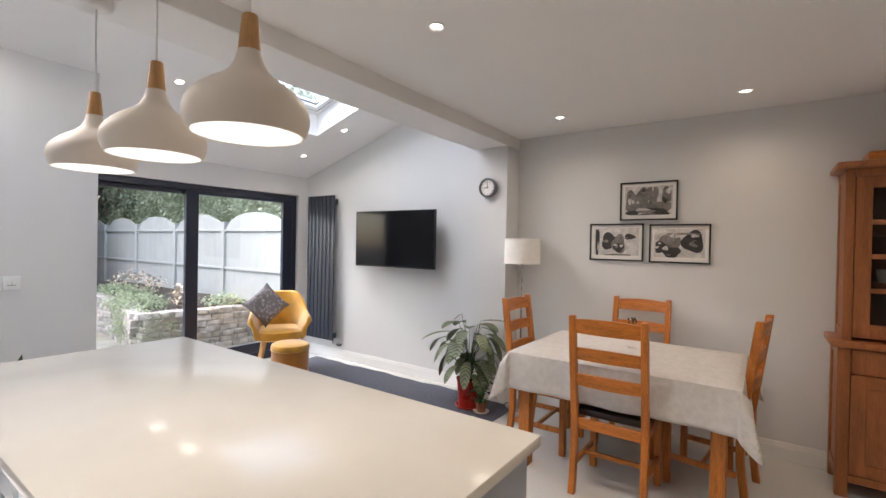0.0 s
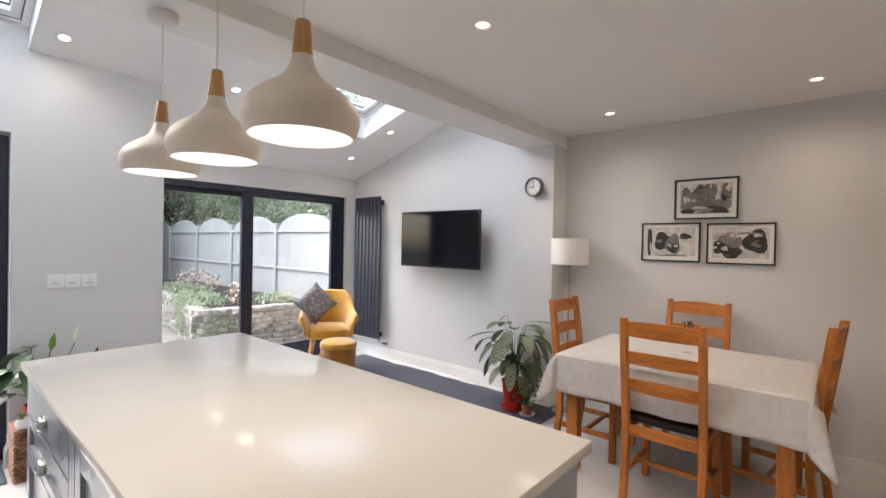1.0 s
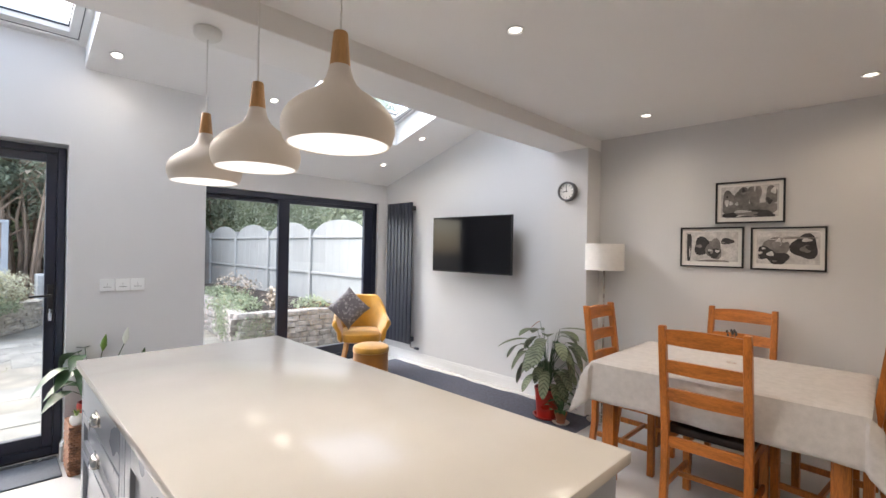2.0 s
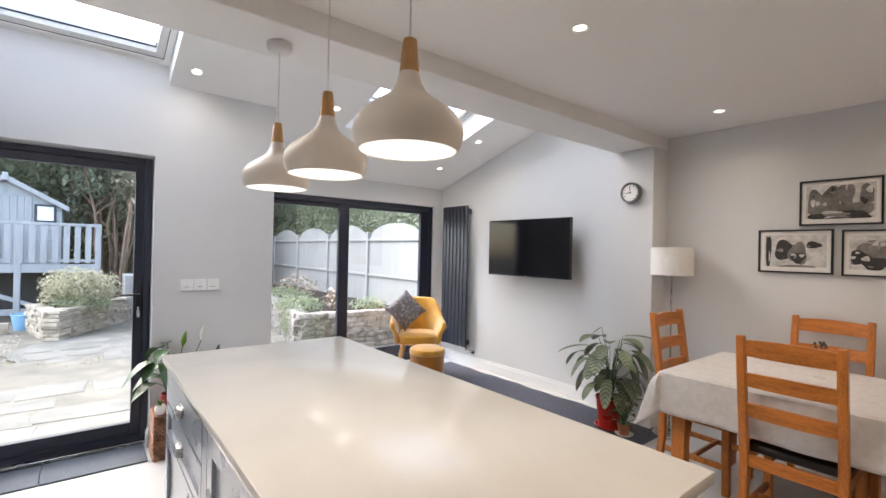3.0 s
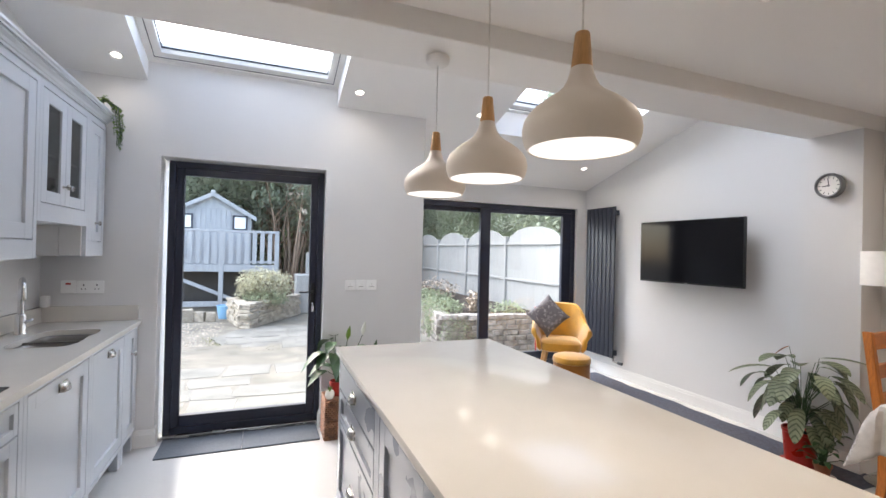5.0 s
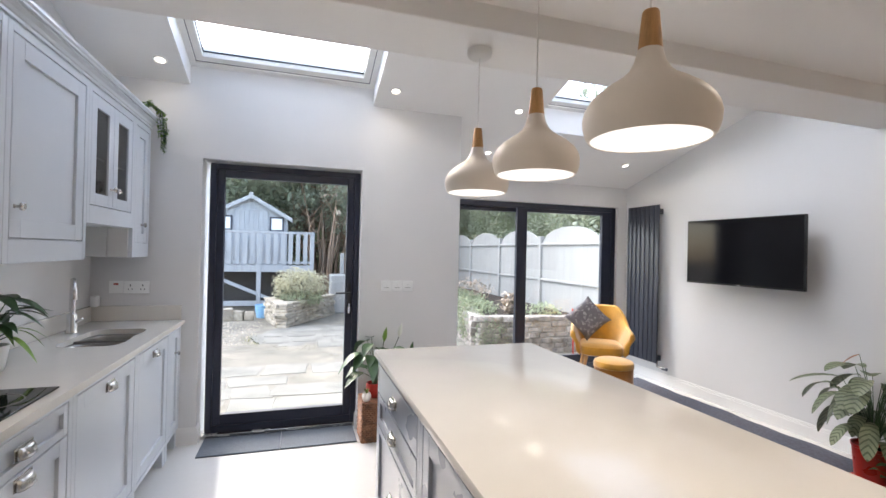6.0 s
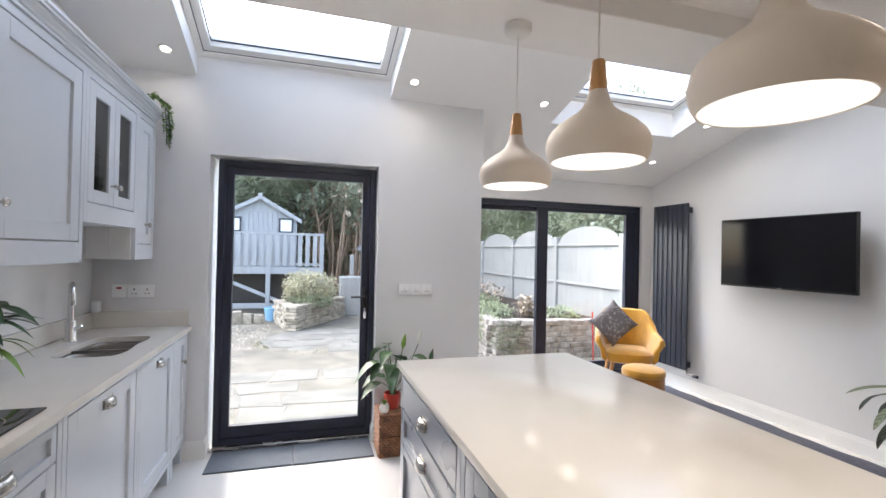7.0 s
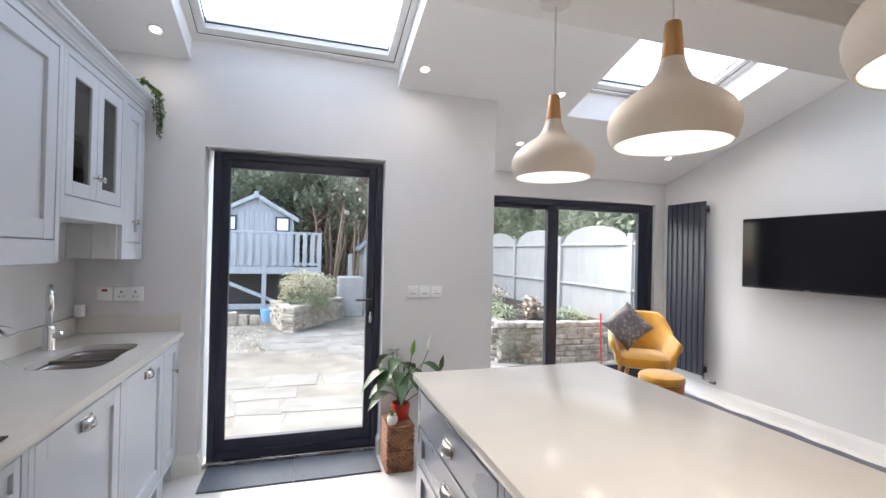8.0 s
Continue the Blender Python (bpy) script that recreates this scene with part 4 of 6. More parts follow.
for x in (U0, U1 - 0.045):
    for y in (V0, Y1 - 0.05):
        part("post", one((x, y, 0.9255), (x + 0.045, y + 0.045, 1.945), 0.003), CHERRY, hut)
for x in (U0 + 0.008, U1 - 0.026):
    part("side_panel", one((x, V0 + 0.0455, 0.9255), (x + 0.018, Y1 - 0.0505, 1.944)), CHERRY, hut)
    for z0, z1 in ((0.926, 0.99), (1.885, 1.944)):
        part("side_rail", one((x - 0.006, V0 + 0.0455, z0), (x + 0.024, Y1 - 0.0505, z1), 0.002), CHERRY, hut)
part("cornice", one((U0 - 0.045, V0 - 0.05, 1.9455), (U1 + 0.045, Y1, 1.985), 0.012, 2), CHERRY, hut)
part("frieze", one((U0 + 0.0455, V0 + 0.003, 1.90), (U1 - 0.0455, V0 + 0.03, 1.945)), CHERRY, hut)
for z in (1.25, 1.55):
    part("shelf", one((U0 + 0.03, V0 + 0.06, z), (U1 - 0.03, Y1 - 0.013, z + 0.018)), CHERRY, hut)
for a, b in ((U0 + 0.048, mid - 0.002), (mid + 0.002, U1 - 0.048)):
    w, lo, t = 0.075, 0.945, 1.897
    rows = [((a, V0 + 0.004, lo), (a + w, V0 + 0.028, t)), ((b - w, V0 + 0.004, lo), (b, V0 + 0.028, t)), ((a + w, V0 + 0.004, t - 0.07), (b - w, V0 + 0.028, t)), ((a + w, V0 + 0.004, lo), (b - w, V0 + 0.028, lo + 0.08))]
    for k in (1, 2, 3):
        z = lo + 0.08 + (t - 0.07 - lo - 0.08) * k / 4
        rows.append(((a + w, V0 + 0.006, z - 0.014), (b - w, V0 + 0.026, z + 0.014)))
    d = part("door", boxes(*rows, bevel=0.002), CHERRY, hut)
    part("pane", one((a + w, V0 + 0.016, lo + 0.08), (b - w, V0 + 0.019, t - 0.07)), SMOKE, d, "old glass pane", False).visible_shadow = False
    part("knob", facing(lathe(bmesh.new(), [(0.001, 0), (0.006, 0), (0.006, 0.012), (0.012, 0.018), (0.010, 0.026), (0.001, 0.027)], 16), (a + 0.035 if a > mid else b - 0.035, V0 + 0.004, 1.40)), CHERRY, d)
tagged(part("wooden_box", one((0.62, 3.74, 1.9855), (0.94, 3.95, 2.05), 0.006), OAKX), "small wooden box lying on the dresser top", "box")
tagged(part("dark_bowl", lathe(bmesh.new(), [(0.001, 0), (0.06, 0), (0.075, 0.02), (0.09, 0.12), (0.10, 0.18), (0.095, 0.18), (0.07, 0.02), (0.001, 0.01)], 28, (0.84, 3.86, 2.0505)), PRINT2), "dark bowl standing on the wooden box", "bowl")
for x in (0.72, 0.85, 0.98):
    tagged(part("dresser_cup", lathe(bmesh.new(), [(0.001, 0), (0.025, 0), (0.035, 0.03), (0.04, 0.08), (0.037, 0.08), (0.03, 0.02), (0.001, 0.01)], 20, (x, 3.85, 1.2685)), WHITEP), "white cup on a dresser shelf", "cup", "cups in the dresser")
tagged(part("wall_socket_low", one((0.055, YD - 0.009, 0.40), (0.14, YD, 0.485), 0.002), WHITEP), "white wall socket low on the dining wall", "socket")

lamp = thing("floor_lamp", "slim floor lamp with a white drum shade", "floor lamp", (-1.632, 3.80, 0))
part("base", lathe(bmesh.new(), [(0.001, 0), (0.125, 0), (0.125, 0.012), (0.115, 0.018), (0.012, 0.022), (0.001, 0.022)], 36), NICKEL, lamp)
part("pole", tube(bmesh.new(), [(0, 0, 0.02), (0, 0, 1.40)], 0.008, 12), NICKEL, lamp)
part("shade", lathe(bmesh.new(), [(0.158, 1.292), (0.158, 1.515), (0.155, 1.515), (0.155, 1.292), (0.158, 1.292)], 48), DRUM, lamp, "white drum shade")
part("bulb", lathe(bmesh.new(), [(0.001, 1.39), (0.014, 1.39), (0.016, 1.42), (0.03, 1.45), (0.02, 1.48), (0.001, 1.485)], 16), WHITEP, lamp)
part("shade_ring", boxes(((-0.155, -0.003, 1.40), (0.155, 0.003, 1.405)), ((-0.003, -0.155, 1.401), (0.003, 0.155, 1.406))), NICKEL, lamp)

# ---- sitting nook ----
bm = bmesh.new()
n, rows = 60, []
for i in range(n + 1):
    x = -4.45 + 2.80 * i / n
    edge = 3.825 + 0.010 * math.sin(x * 7) + 0.008 * math.sin(x * 17 + 1)
    rows.append([bm.verts.new((x, y, z)) for y, z in ((1.75, 0.001), (1.75, 0.008), (edge - 0.1, 0.008), (edge - 0.02, 0.012), (edge, 0.010), (edge, 0.001))])
for p, q in zip(rows, rows[1:]):
    for k in range(5):
        bm.faces.new((p[k], p[k + 1], q[k + 1], q[k]))
tagged(part("rug", bm, RUG), "flat dark slate blue rug with a wavy edge", "rug")

ac = thing("armchair", "mustard velvet tub armchair on slim wooden legs", "armchair", (-4.33, 3.20, 0), -32)
# the chair looks along +x in its own axes
bm = bmesh.new()
n, rows = 56, []
for i in range(-2, n + 3):
    u = max(-1.0, min(1.0, 2 * i / n - 1))
    f = abs(u)
    tip = 1.0 if 0 <= i <= n else (0.80 if i in (-1, n + 1) else 0.45)
    fwd = {1.0: 0.0, 0.80: 0.018, 0.45: 0.028}[tip]
    if f < 0.58:
        a = u / 0.58 * math.pi / 2
        cx, cy, nx_, ny_ = -0.03 - 0.235 * math.cos(a), 0.222 * math.sin(a), -math.cos(a), math.sin(a)
    else:
        g = (f - 0.58) / 0.42
        sg = 1 if u > 0 else -1
        cx, cy, nx_, ny_ = -0.03 + 0.27 * g + fwd, sg * (0.222 + 0.015 * g), 0.0, sg
    drop = min(1.0, max(0.0, (f - 0.26) / 0.36))
    drop = drop * drop * (3 - 2 * drop)
    top = 0.865 - 0.20 * drop - 0.035 * max(0.0, f - 0.62) / 0.38
    fl = 0.035
    prof = [(-0.01, 0.37), (0.026, 0.40), (0.044, 0.50), (0.058 + fl, top - 0.06), (0.052 + fl, top - 0.018), (0.033 + fl, top), (0.008 + fl, top - 0.012), (-0.006 + fl, top - 0.06), (-0.012, 0.50), (-0.03, 0.40)]
    mo, mz = 0.03, (top + 0.36) / 2
    prof = [(mo + (o - mo) * tip, mz + (z - mz) * (0.5 + 0.5 * tip)) for o, z in prof]
    rows.append([bm.verts.new((cx + nx_ * o, cy + ny_ * o, z)) for o, z in prof])
for p, q in zip(rows, rows[1:]):
    for k in range(len(p) - 1):
        bm.faces.new((p[k], p[k + 1], q[k + 1], q[k]))
    bm.faces.new((p[-1], p[0], q[0], q[-1]))
bm.faces.new(rows[0])
bm.faces.new(rows[-1])
part("tub_back", bm, MUSTARD, ac)
bm = bmesh.new()
lathe(bm, [(0.001, 0.37), (0.86, 0.37), (0.98, 0.385), (1.0, 0.425), (0.97, 0.465), (0.86, 0.484), (0.4, 0.494), (0.001, 0.496)], 48)
for v in bm.verts:
    r = math.hypot(v.co.x, v.co.y)
    k = r / max(1e-6, (abs(v.co.x) ** 4 + abs(v.co.y) ** 4) ** 0.25)
    v.co.x, v.co.y = v.co.x * k * 0.262 + 0.045, v.co.y * k * 0.234
part("seat", bm, MUSTARD, ac, "wide padded mustard velvet seat")
for sx, sy in ((1, 1), (1, -1), (-1, 1), (-1, -1)):
    part("leg", tube(bmesh.new(), [(sx * 0.18 + 0.03, sy * 0.15, 0.385), (sx * 0.245 + 0.03, sy * 0.225, 0.0)], [0.022, 0.011], 12), PALEWOOD, ac, "tapered pale wooden leg")

# cushion on its corner
cu = thing("cushion", "grey floral patterned cushion leaning in the armchair", "cushion", (-4.335, 3.035, 0.748), -28)
bm = bmesh.new()
n = 18
def puff(side):
    g = []
    for i in range(n + 1):
        row = []
        for j in range(n + 1):
            u, v = 2 * i / n - 1, 2 * j / n - 1
            pin = 1 - 0.17 * (abs(u) ** 2 + abs(v) ** 2) / 2 + 0.17 * (abs(u) * abs(v)) ** 3
            t = 0.070 * ((1 - u ** 4) * (1 - v ** 4)) ** 0.6
            row.append(bm.verts.new((side * t + 0.004 * noise.noise((u * 3, v * 3, side)), u * 0.178 * pin, v * 0.178 * pin)))
        g.append(row)
    for i in range(n):
        for j in range(n):
            bm.faces.new((g[i][j], g[i + 1][j], g[i + 1][j + 1], g[i][j + 1]))
puff(1)
puff(-1)
bmesh.ops.remove_doubles(bm, verts=bm.verts[:], dist=0.001)
tilt = Matrix.Rotation(radians(-14), 4, "Y") @ Matrix.Rotation(radians(43), 4, "X")
bmesh.ops.transform(bm, matrix=tilt, verts=bm.verts[:])
part("cover", bm, CUSH, cu)
random.seed(8)
for k in range(64):
    u, v = random.uniform(-0.85, 0.85), random.uniform(-0.85, 0.85)
    t = 0.070 * ((1 - u ** 4) * (1 - v ** 4)) ** 0.6 + 0.0015
    pin = 1 - 0.17 * (u * u + v * v) / 2
    bm = bmesh.new()
    if k % 2:
        for q in range(5):
            a = q * 1.257
            lathe(bm, [(0.001, 0), (0.0045, 0)], 7, (0.009 * math.cos(a), 0.009 * math.sin(a), 0))
    else:
        tube(bm, [(0, -0.02, 0), (0.004, 0, 0), (0, 0.02, 0)], 0.0012, 5)
        for q in (-1, 0, 1):
            lathe(bm, [(0.001, 0), (0.004, 0)], 6, (0.006 * (1 if q else -1), q * 0.011, 0))
    a0 = random.uniform(0, 6.28)
    bmesh.ops.transform(bm, matrix=tilt @ Matrix.Translation((t, u * 0.178 * pin, v * 0.178 * pin)) @ Matrix.Rotation(radians(90), 4, "Y") @ Matrix.Rotation(a0, 4, "Z"), verts=bm.verts[:])
    part("embroidered_flower", bm, CUSHP, cu, "", False)

ot = thing("ottoman", "round mustard velvet storage stool with a padded lid", "stool", (-3.815, 2.975, 0))
part("drum", lathe(bmesh.new(), [(0.001, 0.0), (0.178, 0.0), (0.183, 0.01), (0.185, 0.18), (0.183, 0.345), (0.001, 0.345)], 48), material("darker velvet side", (0.36, 0.135, 0.012), 0.85, var=0.2, scale=8, fine=150, bump=0.15, sheen=0.4), ot)
part("lid", lathe(bmesh.new(), [(0.001, 0.350), (0.186, 0.350), (0.190, 0.356), (0.190, 0.385), (0.182, 0.403), (0.150, 0.417), (0.08, 0.424), (0.001, 0.426)], 48), MUSTARD, ot, "padded mustard lid")
part("piping", lathe(bmesh.new(), [(0.186, 0.3455), (0.191, 0.3475), (0.186, 0.3495)], 48), MUSTARD, ot)


# ---- plants ----
def pot_plant(name, label, at, pot, mats, leaves, seed, group=""):
    """pot: profile of the pot; leaves: (count, reach, height low, height high, leaf length, leaf width, droop)."""
    random.seed(seed)
    p = thing(name, label, "plant", at, 0, group)
    if pot:
        rim, hgt = pot[-1]
        inner = [(r - 0.006, z) for r, z in pot[::-1]][:3]
        part("pot", lathe(bmesh.new(), [(0.001, 0.0)] + pot + inner + [(0.001, inner[-1][1])], 36), mats[0], p)
        part("soil", lathe(bmesh.new(), [(0.001, hgt - 0.018), (rim - 0.012, hgt - 0.022)], 24), SOIL, p)
        z0 = hgt - 0.02
    else:
        z0 = 0.0
    for cnt, reach, h0, h1, ln, wd, droop, mt in leaves:
        for k in range(cnt):
            a = 2.4 * k + random.uniform(-0.4, 0.4)
            r = reach * random.uniform(0.35, 1.0)
            h = random.uniform(h0, h1)
            tip = Vector((r * math.cos(a), r * math.sin(a), h))
            bm = tube(bmesh.new(), [(0.01 * math.cos(a), 0.01 * math.sin(a), z0), (tip.x * 0.35, tip.y * 0.35, z0 + (h - z0) * 0.6), tip], [0.0035, 0.003, 0.002], 5)
            part("stalk", bm, LEAFD, p)
            bm = bmesh.new()
            way = Vector((math.cos(a), math.sin(a), random.uniform(-0.25, 0.35)))
            size = (ln * random.uniform(0.75, 1.15), wd * random.uniform(0.8, 1.15), droop * random.uniform(0.6, 1.3))
            if mt is LEAF:
                striped_leaf(bm, tip, way, *size)
            else:
                leaf(bm, tip, way, *size)
            lf = part("leaf", bm, mt, p)
            if mt is LEAF:
                lf.data.materials.append(LEAFS)
    return p


pl = pot_plant("calathea_plant", "leafy striped houseplant in a red glazed pot", (-2.0, 3.53, 0.0125), [(0.085, 0.0), (0.088, 0.012), (0.095, 0.10), (0.106, 0.23), (0.112, 0.235), (0.112, 0.25)], (REDP,),
               [(10, 0.24, 0.48, 0.68, 0.24, 0.10, 0.8, LEAF), (14, 0.18, 0.36, 0.64, 0.23, 0.11, 1.0, LEAF), (9, 0.12, 0.60, 0.76, 0.22, 0.105, 0.55, LEAF), (8, 0.16, 0.30, 0.44, 0.17, 0.10, 1.0, LEAF)], 11)
for a, b, way, ln, wd, dr in (((-0.04, -0.03, 0.45), (-0.13, -0.09, 0.66), (-0.8, -0.56, 0.02), 0.30, 0.085, 0.30), ((0.03, 0.02, 0.45), (0.08, 0.05, 0.76), (0.8, 0.58, 0.12), 0.28, 0.07, 0.18),
                              ((0.04, 0.02, 0.45), (0.12, 0.06, 0.60), (0.85, 0.5, 0.0), 0.26, 0.08, 0.5), ((-0.03, -0.02, 0.4), (-0.10, -0.11, 0.56), (-0.6, -0.8, 0.1), 0.22, 0.09, 0.8)):
    part("stalk", tube(bmesh.new(), [(0, 0, 0.23), a, b], [0.0035, 0.003, 0.002], 5), LEAFD, pl)
    bm = bmesh.new()
    striped_leaf(bm, b, way, ln, wd, dr)
    part("leaf", bm, LEAF, pl).data.materials.append(LEAFS)
part("stalk", tube(bmesh.new(), [(0, 0, 0.23), (-0.02, -0.02, 0.6), (-0.06, -0.04, 0.82)], [0.003, 0.0025, 0.002], 5), LEAFD, pl)
bm = bmesh.new()
leaf(bm, (-0.06, -0.04, 0.82), (-0.7, -0.5, -0.5), 0.12, 0.05, 0.3)
part("leaf", bm, WICKER, pl, "dry brown curled leaf")
part("saucer", lathe(bmesh.new(), [(0.001, 0), (0.11, 0), (0.122, 0.018), (0.117, 0.018), (0.1, 0.004)], 36), REDP, pl)
pl = pot_plant("small_plant", "small leafy plant in a terracotta pot on a saucer", (-1.835, 3.475, 0.0125), [(0.035, 0.004), (0.048, 0.075), (0.053, 0.076), (0.053, 0.092)], (TERRA,),
               [(22, 0.10, 0.12, 0.34, 0.055, 0.04, 0.3, LEAFD), (10, 0.06, 0.2, 0.36, 0.05, 0.035, 0.3, LEAF)], 12)
part("saucer", lathe(bmesh.new(), [(0.001, 0), (0.06, 0), (0.072, 0.012), (0.068, 0.012), (0.055, 0.004)], 32), PAPER, pl)

bk = thing("wicker_basket", "brown woven wicker box with two drawers on the floor", "basket", (-3.575, 0.545, 0))
for k, z in enumerate((0.0, 0.148)):
    bm = bmesh.new()
    nz = 9
    for r in range(nz):
        zz = z + 0.008 + r * 0.0155
        for s, (p0, p1) in enumerate((((-0.115, -0.085), (0.115, -0.085)), ((0.115, -0.085), (0.115, 0.085)), ((0.115, 0.085), (-0.115, 0.085)), ((-0.115, 0.085), (-0.115, -0.085)))):
            pts = []
            for i in range(13):
                f = i / 12
                o = 0.0035 * (1 if (i + r) % 2 else -1)
                nx_, ny_ = (p1[1] - p0[1]), -(p1[0] - p0[0])
                L = math.hypot(nx_, ny_)
                pts.append((p0[0] + (p1[0] - p0[0]) * f + nx_ / L * o, p0[1] + (p1[1] - p0[1]) * f + ny_ / L * o, zz))
            tube(bm, pts, 0.0075, 5)
    tagged(part("woven_drawer", bm, WICKER, bk), "", "", "", "stuff")
    part("lining", one((-0.108, -0.078, z + 0.001), (0.108, 0.078, z + 0.138)), WICKER, bk)
part("lid", one((-0.122, -0.092, 0.2905), (0.122, 0.092, 0.305), 0.005), WICKER, bk)
lily = pot_plant("peace_lily", "peace lily with white flower in a red pot", (-3.585, 0.565, 0.3055), [(0.045, 0.0), (0.058, 0.02), (0.064, 0.09), (0.060, 0.11)], (REDP,),
                 [(12, 0.15, 0.20, 0.42, 0.17, 0.10, 0.7, LEAFD), (6, 0.22, 0.32, 0.44, 0.18, 0.095, 0.7, LEAFD), (2, 0.16, 0.30, 0.38, 0.13, 0.06, 0.6, LEAFL)], 14)
for dx, dy, h, mt in ((0.04, 0.18, 0.47, SPATHE), (0.05, 0.06, 0.44, LEAFL), (-0.06, 0.30, 0.30, LEAFD)):
    part("flower_stalk", tube(bmesh.new(), [(0, 0, 0.09), (dx * 0.6, dy * 0.6, h * 0.6), (dx, dy, h)], 0.003, 6), LEAFD, lily)
    bm = bmesh.new()
    tube(bm, [(dx, dy, h - 0.005), (dx + 0.003, dy + 0.004, h + 0.03), (dx + 0.006, dy + 0.008, h + 0.065), (dx + 0.012, dy + 0.016, h + 0.105)], [0.004, 0.019, 0.015, 0.002], 10)
    part("flower", bm, mt, lily, "curled pale flower" if mt is SPATHE else "fresh green bud")
fp = thing("small_pot", "small pale round pot with a dry bulb plant", "pot", (-3.50, 0.495, 0.3055))
part("pot", lathe(bmesh.new(), [(0.001, 0), (0.024, 0), (0.034, 0.02), (0.036, 0.04), (0.026, 0.062), (0.023, 0.06), (0.03, 0.04), (0.001, 0.03)], 28), PAPER, fp)
bm = bmesh.new()
for k in range(7):
    leaf(bm, (0, 0, 0.05), (math.cos(k * 0.9) * 0.5, math.sin(k * 0.9) * 0.5, 1), 0.06, 0.014, 0.2)
part("sprout", bm, LEAFL, fp)
pot_plant("worktop_plant", "bushy green houseplant in a white pot on the worktop", (-2.40, -1.22, 0.9105), [(0.05, 0.0), (0.056, 0.01), (0.068, 0.09), (0.068, 0.105)], (WHITEP,),
          [(16, 0.10, 0.14, 0.26, 0.15, 0.05, 0.5, LEAFD), (10, 0.08, 0.20, 0.32, 0.13, 0.065, 0.4, LEAFD), (8, 0.11, 0.10, 0.2, 0.13, 0.032, 0.6, LEAFL)], 15)

random.seed(21)
iv = thing("trailing_plant", "trailing small-leaved plant hanging from the cabinet top", "plant", (-3.675, -0.985, 2.3335))
part("pot", lathe(bmesh.new(), [(0.001, 0), (0.035, 0), (0.045, 0.05), (0.042, 0.05), (0.001, 0.04)], 20, (0.05, -0.10, 0)), TERRA, iv)
for k in range(9):
    dx, dy, dn = random.uniform(-0.04, 0.06), random.uniform(0.0, 0.05), random.uniform(0.10, 0.26)
    pts = [(0.05, -0.10, 0.05), (0.03 + dx * 0.5, -0.03, 0.075 + random.uniform(-0.01, 0.03)), (dx, dy, 0.03), (dx * 0.9 - 0.012, dy + 0.012, -dn * 0.5), (dx * 0.8 - 0.012, dy + 0.012, -dn)]
    pts = [(x, max(y, 0.008) if z < 0 else y, z) for x, y, z in pts]
    part("stem", tube(bmesh.new(), pts, 0.0015, 5), LEAFD, iv)
    bm = bmesh.new()
    for q in range(40):
        f = q / 40 * (len(pts) - 1)
        i = int(f)
        p = Vector(pts[i]).lerp(Vector(pts[min(i + 1, len(pts) - 1)]), f - i)
        w = Vector((random.uniform(-1, 1), random.uniform(-0.2, 1), random.uniform(-0.4, 0.6)))
        leaf(bm, p, w, 0.022, 0.016, 0.3, 0.3, 3)
    part("foliage", bm, LEAFL if k % 3 else LEAFD, iv)

# ---- garden ----
STONE = material("pale garden stone", (0.40, 0.35, 0.28), 0.85, var=0.40, scale=7, fine=60, bump=0.6)
STONE2 = material("buff walling stone", (0.29, 0.26, 0.235), 0.9, var=0.5, scale=9, fine=60, bump=0.7)
SLAB = material("weathered paving slab", (0.210, 0.200, 0.172), 0.85, var=0.35, scale=2.2, fine=70, bump=0.35)
EARTH = material("gravelly earth", (0.195, 0.176, 0.140), 0.95, var=0.35, scale=2.5, fine=60, bump=0.7)
BLUE = material("pale blue painted timber", (0.33, 0.342, 0.355), 0.65, var=0.14, scale=4, fine=80, bump=0.15, stretch=(3, 3, 0.5))
FENCE = material("pale painted fence board", (0.30, 0.298, 0.285), 0.8, var=0.10, scale=3, fine=80, bump=0.2, stretch=(4, 4, 0.4))
BARK = material("brown bark", (0.30, 0.21, 0.15), 0.95, var=0.4, scale=8, fine=50, bump=0.8, stretch=(3, 3, 0.5))
SHRUB = material("laurel foliage", (0.25, 0.285, 0.175), 0.32, var=0.5, scale=2.2, fine=20)
HEDGE = material("pale evergreen hedge", (0.30, 0.33, 0.25), 0.33, var=0.5, scale=2.0, fine=20)
PALE = material("pale green ground cover", (0.21, 0.24, 0.15), 0.5, var=0.4, scale=5)
SHRUB2 = material("yellow green foliage", (0.56, 0.53, 0.38), 0.6, var=0.4, scale=6)
TWIG = material("dry twigs", (0.36, 0.29, 0.22), 0.9, var=0.3, scale=10)
GZ = -0.08


def let_light_through(mat, colour, share):
    """Makes a leaf material thin: part of the light goes through the blade."""
    n, l = mat.node_tree.nodes, mat.node_tree.links
    tr, mx = n.new("ShaderNodeBsdfTranslucent"), n.new("ShaderNodeMixShader")
    tr.inputs["Color"].default_value = (*colour, 1)
    mx.inputs[0].default_value = share
    l.new(n["Principled BSDF"].outputs[0], mx.inputs[1])
    l.new(tr.outputs[0], mx.inputs[2])
    l.new(mx.outputs[0], n["Material Output"].inputs["Surface"])


let_light_through(HEDGE, (0.52, 0.57, 0.44), 0.45)
let_light_through(SHRUB, (0.44, 0.50, 0.35), 0.40)
let_light_through(PALE, (0.36, 0.42, 0.25), 0.3)
let_light_through(SHRUB2, (0.66, 0.63, 0.46), 0.35)

